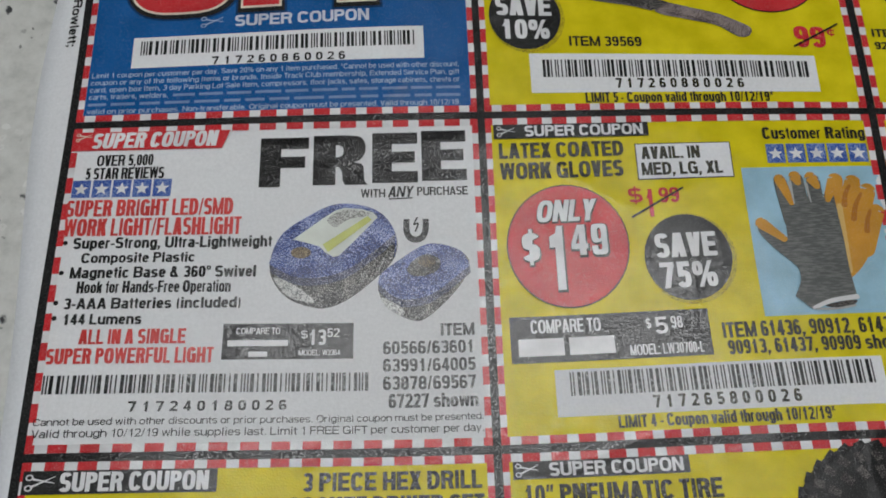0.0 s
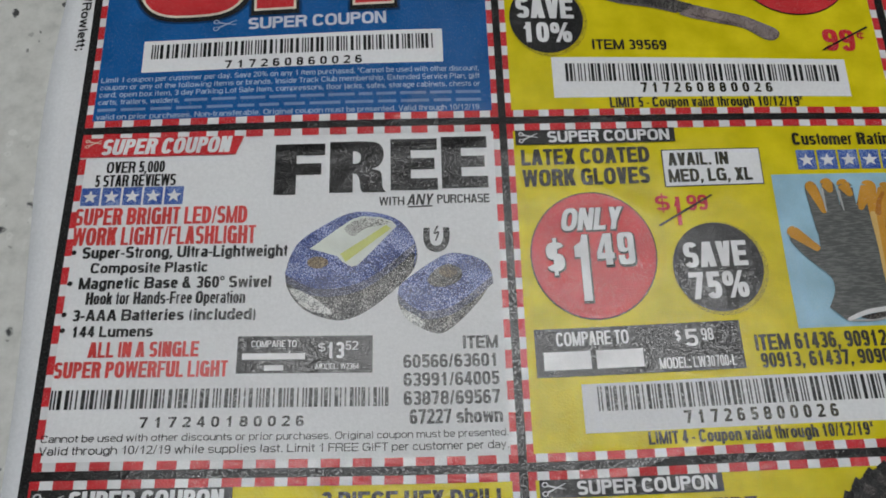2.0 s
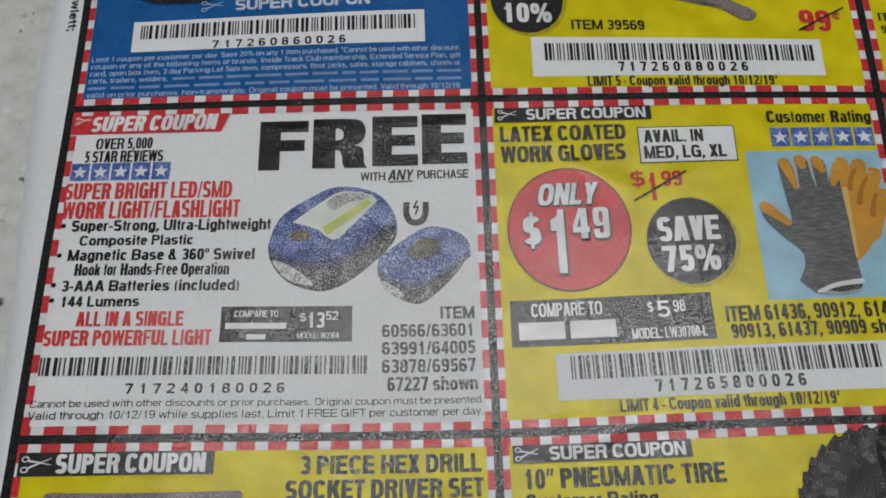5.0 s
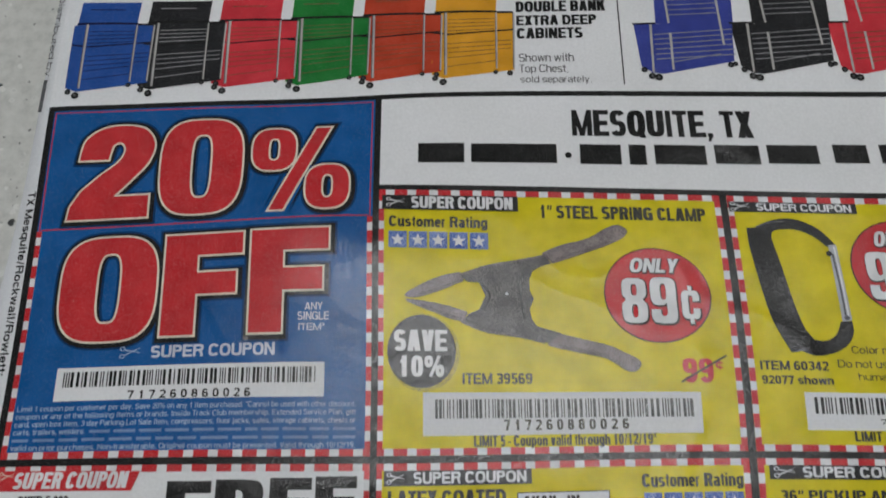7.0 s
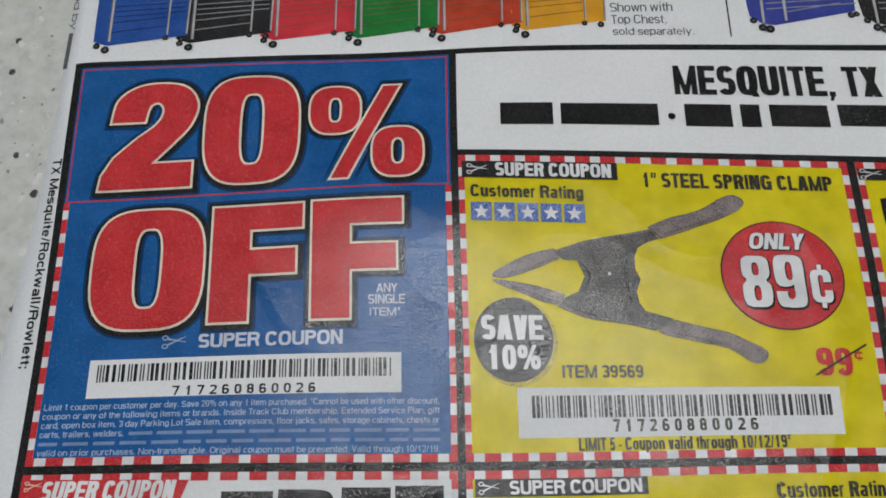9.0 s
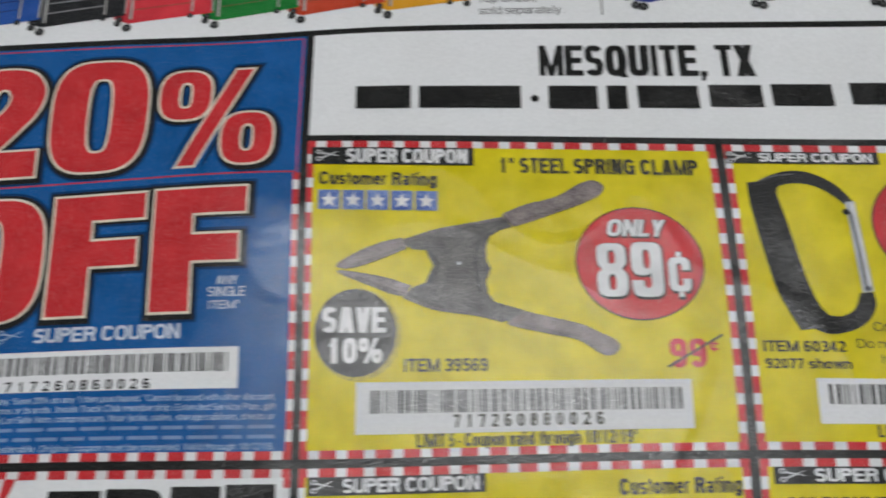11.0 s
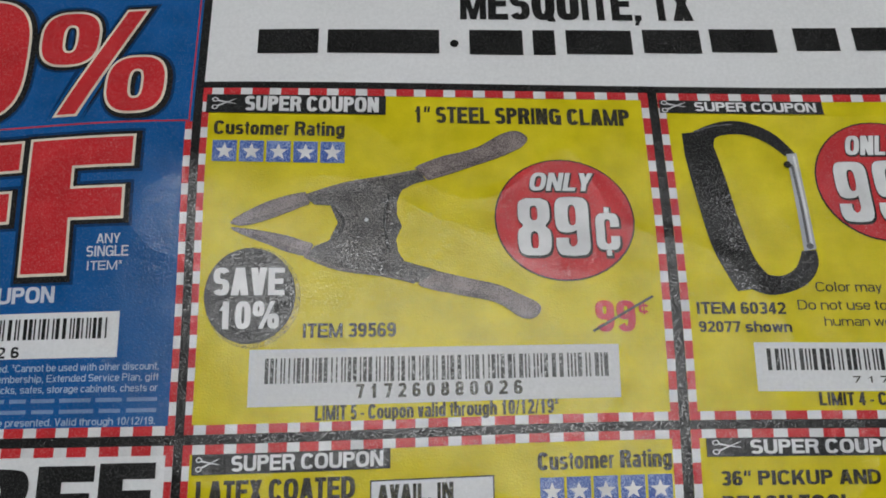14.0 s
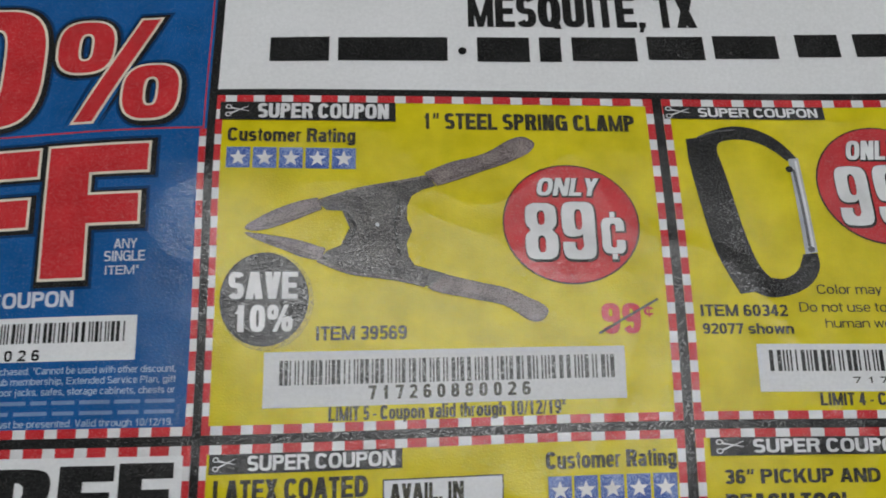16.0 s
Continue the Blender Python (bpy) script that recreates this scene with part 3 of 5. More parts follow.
def part(name, bm, material, parent, layer=0, label=""):
    """Lays a flat shape on the sheet as one mesh under its thing."""
    us, vs = [v.co.x for v in bm.verts], [v.co.y for v in bm.verts]
    for axis, lo, hi in ((0, min(us), max(us)), (1, min(vs), max(vs))):
        step = 3.0
        if hi - lo > 4:
            k = math.ceil(lo / step)
            while k * step < hi:
                at, way = [0, 0, 0], [0, 0, 0]
                at[axis], way[axis] = k * step, 1
                bmesh.ops.bisect_plane(bm, geom=bm.verts[:] + bm.edges[:] + bm.faces[:], plane_co=at, plane_no=way)
                k += 1
    bmesh.ops.triangulate(bm, faces=bm.faces[:])
    for v, place in zip(bm.verts, lay([(v.co.x, v.co.y, (layer + v.co.z) * LAYER) for v in bm.verts])):
        v.co = place
    bm.normal_update()
    bm.faces.ensure_lookup_table()
    for f in bm.faces:
        if f.normal.z < 0:
            f.normal_flip()
    me = bpy.data.meshes.new(name)
    bm.to_mesh(me)
    bm.free()
    for f in me.polygons:
        f.use_smooth = True
    me.materials.append(material)
    ob = new(name, me)
    ob.parent = parent
    return tagged(ob, label)


def type_line(body, area, material, parent, layer=3, weight=0.022, shear=0.0, gap=1.0, name="text_line", label=""):
    """A printed line, each word a part of its own; small print stays one piece."""
    if material is BLACK and parent.data.materials[0] is YELLOW:
        material = WORN
    if name == "small_print":
        return tagged(part(name, lettering(body, *area, weight, shear, gap), material, parent, layer, label), kind="stuff")
    places, at = set_line(body, area[0], area[2], gap), 0
    for word in body.split(" "):
        ob = part(name, lettering(word, *area, weight, shear, gap, places=places[at:at + len(word)]), material, parent, layer, label)
        if len(word) > 3 and area[3] - area[1] < 2.6:
            tagged(ob, kind="stuff")
        at += len(word) + 1


def bars(area, widths, material, parent, layer=3, name="text_bar"):
    """Unreadable words as plain bars: widths are shares of word, gap, word, ..."""
    u0, v0, u1, v1 = area
    total, u, bm = sum(widths), u0, bmesh.new()
    for i, w in enumerate(widths):
        w = w / total * (u1 - u0)
        if i % 2 == 0:
            box(u, v0, u + w, v1, 0, bm)
        u += w
    return part(name, bm, material, parent, layer)


def dashes(u0, v0, u1, v1, thick, parent, layer=2, sides="tblr", pitch=4.2, single=True):
    """The red and white cutting border of a coupon."""
    runs = {"t": (u0, v1 - thick, u1, v1), "b": (u0, v0, u1, v0 + thick), "l": (u0, v0, u0 + 0.86 * thick, v1), "r": (u1 - 0.86 * thick, v0, u1, v1)}
    white, red = bmesh.new(), bmesh.new()
    for side in sides:
        a, b, c, d = runs[side]
        if side in "lr" and "t" in sides:
            d -= thick
        if side in "lr" and "b" in sides:
            b += thick
        box(a, b, c, d, 0, white)
        flat = side in "tb"
        length = c - a if flat else d - b
        n = max(1, round(length / pitch))
        for i in range(n + 1):
            lo, hi = max(0, (i - 0.3) * length / n), min(length, (i + 0.3) * length / n)
            dash = (a + lo, b, a + hi, d) if flat else (a, b + lo, c, b + hi)
            if single:
                part("dash", box(*dash), RED, parent, layer + 1)
            else:
                box(*dash, 1, red)
    part("border_strip", white, WHITE, parent, layer)
    if not single:
        tagged(part("dashed_border", red, RED, parent, layer, "red dashes of the cutting line"), kind="stuff")


def barcode(area, seed, parent, layer=3):
    """Fourteen signs of five bars each, three of their nine strips wide, with a wider gap after each sign."""
    rnd = random.Random(seed)
    u0, v0, u1, v1 = area
    unit, bm, at = (u1 - u0) / (14 * 13.1 + 13 * 1.9), bmesh.new(), u0
    for _ in range(14):
        fat = rnd.sample(range(0, 9, 2), 2) + [rnd.choice((1, 3, 5, 7))]
        for i in range(9):
            w = unit * (2.3 if i in fat else 1.02)
            if i % 2 == 0:
                box(at, v0, at + w, v1, 0, bm)
            at += w
        at += 1.9 * unit + unit * (13.1 - 3 * 2.3 - 6 * 1.02)
    return tagged(part("barcode", bm, BLACK, parent, layer), kind="stuff")


def scissors(u, v, s, material, parent, layer=4):
    """The little pair of scissors on a cutting line; s is its length."""
    bm = bmesh.new()
    for k in (1, -1):
        n = 14
        for i in range(n):
            a, b = i * math.tau / n, (i + 1) * math.tau / n
            c = (u - 0.33 * s, v - k * 0.17 * s)
            grow(bm, [[(c[0] + r * s * math.cos(t), c[1] + r * s * 0.8 * math.sin(t), 0) for r, t in ((0.08, a), (0.13, a), (0.13, b), (0.08, b))]])
        ribbon([(u - 0.22 * s, v - k * 0.12 * s), (u + 0.5 * s, v + k * (0.20 if k > 0 else 0.02) * s)], 0.07 * s, 0.02 * s, 0.3 + 0.3 * k, bm, caps=False)
    return part("scissors_mark", bm, material, parent, layer)


def rating(area, parent, layer=3):
    u0, v0, u1, v1 = area
    step = (u1 - u0) / 5
    for i in range(5):
        a = u0 + i * step + step * 0.04
        b = a + step * 0.90
        tile = part("rating_star", box(a, v0, b, v1), STAR_BLUE, parent, layer)
        bm = star((a + b) / 2, (v0 + v1) / 2 - 0.03 * (v1 - v0), min(b - a, v1 - v0) * 0.42)
        me = part("rating_star_white", bm, WHITE, parent, layer + 1)


def header(area, words, mark, parent, layer=4):
    """The black band with white type that hangs under a coupon's upper border."""
    u0, v0, u1, v1 = area
    for line in (MID - 0.55, -0.6, LOW - 0.6):
        if abs(v1 - line) < 3:
            v1 = line - 1.12
    part("header_band", box(u0, v0, u1, v1), GREY_BAND, parent, layer)
    type_line("SUPER COUPON", (words[0], v0 + 0.3, words[2], v1 - 0.25), WHITE, parent, layer + 1, 0.055, name="header_text")
    scissors(mark[0], (v0 + v1) / 2, mark[2], WHITE, parent, layer + 1)


GREY_BAND = ink("band_black_ink", (0.018, 0.018, 0.018), 0.07, 0.13)


def badge(u, v, r, colour, parent, halo=False, rim=True):
    if halo:
        part("badge_halo", disc(u + 0.35, v - 0.22, r + 0.35), HALO, parent, 3)
    if rim:
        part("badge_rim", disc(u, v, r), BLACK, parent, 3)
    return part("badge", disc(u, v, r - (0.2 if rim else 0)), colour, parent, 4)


def outlined(body, area, parent, layer=5, weight=0.06, shear=0.0, gap=1.0, drop=0.12):
    """White badge type on a black drop edge."""
    u0, v0, u1, v1 = area
    part("figure_edge", lettering(body, u0 + 0.06, v0 - drop, u1 + 0.06, v1 - drop, weight, shear, gap, 0.16), BLACK, parent, layer)
    part("figure", lettering(body, u0, v0, u1, v1, weight, shear, gap), WHITE, parent, layer + 1)


def figure(letter, area, parent, layer=5, drop=0.25):
    """A heavy white badge figure on a black drop edge."""
    u0, v0, u1, v1 = area
    part("figure_edge", poster(letter, u0 + 0.05, v0 - drop, u1 + 0.15, v1 - 0.05, 0.14), BLACK, parent, layer)
    part("figure", poster(letter, u0, v0, u1, v1), WHITE, parent, layer + 1)


def crossed(a, b, width, parent, layer=6):
    part("strike_line", ribbon([a, b], width, caps=False), BLACK, parent, layer)


# ---- the room round the worktop ----
def block(name, x0, y0, z0, x1, y1, z1, material, parent=None, bevel=0.0, label=""):
    bm = bmesh.new()
    bmesh.ops.create_cube(bm, size=1)
    for v in bm.verts:
        v.co = (x0 + (v.co.x + 0.5) * (x1 - x0), y0 + (v.co.y + 0.5) * (y1 - y0), z0 + (v.co.z + 0.5) * (z1 - z0))
    if bevel:
        bmesh.ops.bevel(bm, geom=bm.edges[:], offset=bevel, segments=3, affect="EDGES")
    me = bpy.data.meshes.new(name)
    bm.to_mesh(me)
    bm.free()
    me.materials.append(material)
    ob = new(name, me)
    ob.parent = parent
    return tagged(ob, label)


TOP = lay([(u, v, -0.3) for u in range(-70, 165, 5) for v in range(-112, 114, 8)])[:, 2].min()   # the worktop's upper face
GROUND = TOP - 0.92
tagged(block("floor", -2.0, -2.0, GROUND - 0.1, 2.0, 2.0, GROUND, FLOOR), "brown vinyl floor of a plain room", "floor", kind="structure")
tagged(block("ceiling", -2.0, -2.0, CEILING, 2.0, 2.0, CEILING + 0.1, CEIL), "plain white painted ceiling", "ceiling", kind="structure")
for name, x0, y0, x1, y1 in (("wall_north", -2.1, 2.0, 2.1, 2.1), ("wall_south", -2.1, -2.1, 2.1, -2.0), ("wall_east", 2.0, -2.0, 2.1, 2.0)):
    tagged(block(name, x0, y0, GROUND, x1, y1, CEILING, WALL), "plain beige painted room wall", "wall", kind="structure")
# The opening and its frame are added to go with the side fill.
west = tagged(block("wall_west", -2.1, -2.0, GROUND, -2.0, 2.0, 0.2, WALL), "beige painted wall with an added, unseen window opening", "wall", kind="structure")
block("wall_lintel", -2.1, -2.0, 1.3, -2.0, 2.0, CEILING, WALL, west)
block("wall_pier", -2.1, -2.0, 0.2, -2.0, -0.3, 1.3, WALL, west)
block("wall_pier", -2.1, 0.9, 0.2, -2.0, 2.0, 1.3, WALL, west)
window = tagged(new("added_window_1"), "white framed window, unseen, added for side fill light", "window", kind="structure")
for x0, y0, z0, y1, z1 in ((-2.08, -0.3, 0.2, -0.24, 1.3), (-2.08, 0.84, 0.2, 0.9, 1.3), (-2.08, -0.24, 0.2, 0.84, 0.26), (-2.08, -0.24, 1.24, 0.84, 1.3)):
    block("added_window_frame", x0, y0, z0, -2.02, y1, z1, FRAME, window, 0.004)
counter = tagged(block("worktop", -0.9, -0.45, TOP - 0.04, 0.9, 0.62, TOP, COUNTER, None, 0.004), "pale grey speckled solid-surface kitchen worktop", "worktop", kind="structure")
block("support", -0.88, -0.40, GROUND, 0.88, 0.60, TOP - 0.04, CABINET, counter)
fixture = tagged(new("ceiling_light"), "flat white ceiling light panel, switched on", "ceiling light")
block("diffuser", -0.46, 0.13, CEILING - 0.03, 0.70, 0.59, CEILING - 0.022, GLOW, fixture)
for x0, y0, x1, y1 in ((-0.50, 0.09, 0.74, 0.13), (-0.50, 0.59, 0.74, 0.63), (-0.50, 0.13, -0.46, 0.59), (0.70, 0.13, 0.74, 0.59)):
    block("frame", x0, y0, CEILING - 0.034, x1, y1, CEILING, FRAME, fixture)

# ---- the advertising sheet ----
flyer = tagged(new("coupon_flyer"), "printed newspaper coupon sheet lying on a speckled worktop", "flyer")


def margin(v):
    return 2.2 + 3.8 * math.exp(-((v - 8) / 34) ** 2)


def sheet():
    """The newsprint itself, with a thin edge and a margin that widens where it curls."""
    bm = bmesh.new()
    nu, nv = 76, 76
    rows = []
    for side in (0, 1):
        flat = []
        for j in range(nv + 1):
            v = -112 + 225 * j / nv
            flat += [(-64.9 - margin(v) + (229.0 + margin(v)) * i / nu, v, -0.10 * side) for i in range(nu + 1)]
        verts = [bm.verts.new(p) for p in lay(flat)]
        rows.append([verts[j * (nu + 1):(j + 1) * (nu + 1)] for j in range(nv + 1)])
    a, b = rows
    for j in range(nv):
        for i in range(nu):
            bm.faces.new((a[j][i], a[j][i + 1], a[j + 1][i + 1], a[j + 1][i]))
            bm.faces.new((b[j][i], b[j + 1][i], b[j + 1][i + 1], b[j][i + 1]))
    for i in range(nu):
        bm.faces.new((a[0][i], b[0][i], b[0][i + 1], a[0][i + 1]))
        bm.faces.new((a[nv][i], a[nv][i + 1], b[nv][i + 1], b[nv][i]))
    for j in range(nv):
        bm.faces.new((a[j][0], a[j + 1][0], b[j + 1][0], b[j][0]))
        bm.faces.new((a[j][nu], b[j][nu], b[j + 1][nu], a[j + 1][nu]))
    me = bpy.data.meshes.new("paper")
    bm.to_mesh(me)
    bm.free()
    for f in me.polygons:
        f.use_smooth = True
    me.materials.append(PAPER)
    ob = new("paper", me)
    ob.parent = flyer
    return ob


sheet()
LEFT, RIGHT, TOPLINE, MID, LOW = -64.36, 126.2, 68.65, 48.2, -51.1
runs = [(LEFT - 0.65, -102, LEFT + 0.65, TOPLINE + 0.55), (LEFT + 0.65, TOPLINE - 0.55, RIGHT + 0.62, TOPLINE + 0.55), (0.62, MID - 0.55, RIGHT + 0.62, MID + 0.55)]
runs += [(u - 0.62, -102, u + 0.62, MID - 0.55 if u > 1 else TOPLINE - 0.55) for u in (0, 63.0, RIGHT)]
runs += [(a, v - 0.6, b, v + 0.6) for v in (0, LOW) for a, b in ((LEFT + 0.65, -0.62), (0.62, 63 - 0.62), (63.62, RIGHT - 0.62))]
for run in runs:
    part("black_rule", box(*run), BLACK, flyer, 1)


def coupon(u0, v0, u1, v1, material, label, sides="tblr", single=True):
    c = part("coupon", box(u0, v0, u1, v1), material, flyer, 1, label)
    if sides:
        dashes(u0, v0, u1, v1, 1.12, c, sides=sides, single=single)
    return c


# ---- blue coupon: a fifth off ----
blue = coupon(LEFT + 0.65, 0.6, -0.62, TOPLINE - 0.55, BLUE, "blue coupon with large red percentage lettering", "")
SEP = 42.22
thin = bmesh.new()
for a in ((LEFT + 0.95, SEP, LEFT + 1.15, TOPLINE - 0.95), (-1.2, SEP, -1.0, TOPLINE - 0.95), (LEFT + 1.15, TOPLINE - 1.15, -1.2, TOPLINE - 0.95), (LEFT + 1.15, SEP, -1.2, SEP + 0.22)):
    box(*a, 0, thin)
part("thin_frame", thin, RED, blue, 2)
dashes(LEFT + 0.65, 0.6, -0.62, SEP - 0.1, 1.12, blue, sides="blr")
for letter, area in (("2", (-58.7, 43.73, -42.49, 64.5)), ("0", (-41.84, 43.73, -25.55, 65.08)), ("%", (-24.4, 43.64, -4.85, 62.44)),
                     ("O", (-58.13, 20.01, -40, 40.47)), ("F", (-39.42, 20.57, -24.39, 40.16)), ("F", (-23.5, 20.61, -8.35, 40.3))):
    u0, v0, u1, v1 = area
    part("letter_glow", poster(letter, u0 + 0.15, v0 - 0.2, u1 + 0.25, v1 - 0.1, 1.0), GLOW_BLUE, blue, 1.6)
    part("letter_shadow", poster(letter, u0 + 0.1, v0 - 0.25, u1 + 0.25, v1 - 0.1, 0.6), BLACK, blue, 2)
    part("letter_edge", poster(letter, u0 + 0.2, v0 + 0.2, u1 - 0.2, v1 - 0.2, 0.22), CREAM, blue, 3)
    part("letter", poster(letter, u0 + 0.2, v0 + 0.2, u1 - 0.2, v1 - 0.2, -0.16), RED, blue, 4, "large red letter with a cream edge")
type_line("ANY", (-12.89, 24.73, -9.6, 26.04), PALE_TYPE, blue, 3)
type_line("SINGLE", (-14.19, 23, -8.38, 24.41), PALE_TYPE, blue, 3)
type_line("ITEM*", (-14.07, 21.21, -9.12, 22.41), PALE_TYPE, blue, 3)
type_line("SUPER COUPON", (-40.28, 17.15, -18.14, 19.27), PALE_TYPE, blue, 3, 0.05, name="header_text")
scissors(-44.07, 18.23, 3.8, PALE, blue, 3)
part("barcode_label", box(-56.34, 10.14, -9.06, 15.86), LABEL_WHITE, blue, 2)
barcode((-55.09, 12.49, -10.64, 15.1), 11, blue)
type_line("717260860026", (-43.62, 10.27, -22.17, 11.67), BLACK, blue, 3, 0.05, gap=1.12, name="barcode_number")
FINE = ("Limit 1 coupon per customer per day. Save 20% on any 1 item purchased. *Cannot be used with other discount,",
        "coupon or any of the following items or brands. Inside Track Club membership, Extended Service Plan, gift",
        "card, open box item, 3 day Parking Lot Sale item, compressors, floor jacks, safes, storage cabinets, chests or",
        "carts, trailers, welders,", "", "valid on prior purchases. Non-transferable. Original coupon must be presented. Valid through 10/12/19.")
fine_u0, fine_v0 = (-62.26, 1.97)
fine_u1, fine_v1 = (-3.25, 9.53)
pitch = (fine_v1 - fine_v0) / 5.75
rnd = random.Random(5)
for i, body in enumerate(FINE):
    base_v = fine_v1 - pitch * (i + 0.75)
    area = (fine_u0, base_v, fine_u1, base_v + pitch * 0.68)
    if i == 3:
        area = (fine_u0, base_v, fine_u0 + 12.2, base_v + pitch * 0.68)
    if body:
        type_line(body, area, PALE, blue, 2, 0.02, name="small_print")
    if i in (3, 4):
        start = fine_u0 + (12.9 if i == 3 else 0)
        bars((start, base_v + pitch * 0.10, fine_u1, base_v + pitch * 0.46), [rnd.uniform(3, 6) if k % 2 == 0 else 0.9 for k in range(21 if i == 3 else 27)], FAINT, blue, 2)

# ---- white coupon: work light ----
free = coupon(LEFT + 0.65, LOW + 0.6, -0.62, -0.6, LABEL_WHITE, "white coupon for a free work light")
part("header_band", shape([(-63.74, -1.27), (-39.94, -1.58), (-41.12, -4.63), (-63.72, -4.55)]), RED, free, 4)
type_line("SUPER COUPON", (-60.57, -4.23, -41.84, -1.57), WHITE, free, 5, 0.055, 0.15, name="header_text")
scissors(-62.01, -2.22, 2.6, CREAM, free, 5)
type_line("OVER 5,000", (-59.6, -7.23, -51.26, -5.34), BLACK, free)
type_line("5 STAR REVIEWS", (-60.99, -9.47, -49.45, -7.54), BLACK, free)
rating((-62.79, -12.51, -48, -9.61), free)
type_line("SUPER BRIGHT LED/SMD", (-63.08, -15.64, -38.79, -12.93), SOFT_RED, free, 3, 0.055, name="headline")
type_line("WORK LIGHT/FLASHLIGHT", (-62.98, -18.82, -37.43, -16.01), SOFT_RED, free, 3, 0.055, name="headline")
for body, area in (("Super-Strong, Ultra-Lightweight", (-61.28, -20.84, -32.77, -19.06)), ("Composite Plastic", (-59.84, -23.11, -43.74, -21.52)),
                   ("Magnetic Base & 360\u00b0 Swivel", (-61.13, -25.48, -34.83, -23.73)), ("Hook for Hands-Free Operation", (-59.9, -27.78, -38.32, -25.95)),
                   ("3-AAA Batteries (included)", (-61.36, -30.19, -36.65, -28.52)), ("144 Lumens", (-61.19, -32.51, -50.4, -30.92))):
    type_line(body, area, BLACK, free, 3, 0.045)
for u, v in ((-62.45, -19.86), (-62.36, -24.59), (-62.51, -29.19), (-62.43, -31.49)):
    part("bullet", disc(u, v, 0.36, n=16), BLACK, free, 3)
type_line("ALL IN A SINGLE", (-58.66, -35.41, -44.07, -33.23), SOFT_RED, free, 3, 0.055, name="headline")
type_line("SUPER POWERFUL LIGHT", (-62.73, -38.24, -40.04, -35.98), SOFT_RED, free, 3, 0.055, name="headline")
part("compare_box", box(-38.95, -37.84, -20.41, -32.62), GREY_BAND, free, 2)
type_line("COMPARE TO", (-37.09, -34.19, -30.91, -33.23), WHITE, free, 3, 0.015)
bars((-38.24, -35.94, -29.71, -35.05), [1], WHITE, free)
bars((-35.22, -37.48, -32.58, -36.72), [1], WHITE, free)
type_line("$", (-27.96, -34.89, -26.95, -33.63), WHITE, free, 3)
type_line("13", (-26.83, -35.82, -24.34, -33.56), WHITE, free, 3, 0.03)
type_line("52", (-24.24, -34.68, -22.42, -33.41), WHITE, free, 3)
type_line("MODEL: W2364", (-28.17, -37.33, -22.28, -36.53), WHITE, free, 3, 0.01)
u0, v0, u1, v1 = -35.2, -11.35, -2.75, -3.2
for letter, a, b in (("F", 0, 0.93), ("R", 1.02, 2.08), ("E", 2.17, 3.07), ("E", 3.15, 4.05)):
    part("letter", poster(letter, u0 + a * (u1 - u0) / 4.05, v0 + 0.2 * a, u0 + b * (u1 - u0) / 4.05, v1 + 0.22 * a), BLACK, free, 3, "large heavy black letter")
type_line("WITH", (-19.55, -13.25, -15.76, -11.91), BLACK, free, 3, 0.03)
type_line("ANY", (-15.23, -13.23, -11.42, -11.52), BLACK, free, 3, 0.03, 0.2)
type_line("PURCHASE", (-10.77, -13.06, -2.71, -11.69), BLACK, free, 3, 0.03)
part("underline", ribbon([(-15.23, -13.53), (-11.51, -13.41)], 0.2, caps=False), BLACK, free, 3)
type_line("ITEM", (-7.64, -34.73, -2.53, -32.92), BLACK, free, 3, 0.045)
for body, area in (("60566/63601", (-16.1, -37.3, -2.64, -35.43)), ("63991/64005", (-16.09, -39.84, -2.58, -37.98)), ("63878/69567", (-16.09, -42.43, -2.61, -40.51)), ("67227 shown", (-15.28, -44.99, -2.39, -43.01))):
    type_line(body, area, BLACK, free, 3, 0.04, name="item_number")
barcode((-62.64, -42.49, -18.17, -39.88), 12, free)
type_line("717240180026", (-50.92, -45.05, -29.54, -43.63), BLACK, free, 3, 0.05, gap=1.12, name="barcode_number")
type_line("Cannot be used with other discounts or prior purchases. Original coupon must be presented.", (-63.13, -46.82, -1.66, -45.84), BLACK, free, 3, 0.01, name="small_print")
type_line("Valid through 10/12/19 while supplies last. Limit 1 FREE GIFT per customer per day.", (-63.12, -48.46, -1.65, -47.37), BLACK, free, 3, 0.01, name="small_print")


def outline(points, steps=4):
    """A soft closed outline through the given points."""
    ring = smooth([points[-1], *points, points[0], points[1]], steps)
    return ring[steps:steps + len(points) * steps]


def torch(shell, lower, name):
    """A printed picture of a rounded hand lamp seen from above: dark sides, a blue shoulder and a blue face down to its lower edge."""
    top = [p for p in shell if p[1] > lower[0][1]]
    part(name, shape(outline(shell)), TORCH_SIDE, free, 2)
    part(name + "_rim", shape(smooth([lower[0], *top, lower[-1]], 4) + smooth([(u + 0.1, v - 1.15) for u, v in lower[::-1]], 4)), TORCH_EDGE, free, 3)
    part(name + "_front", shape(smooth([lower[0], *top, lower[-1]], 4) + smooth(lower[::-1], 4)[1:-1]), TORCH_BLUE, free, 4)


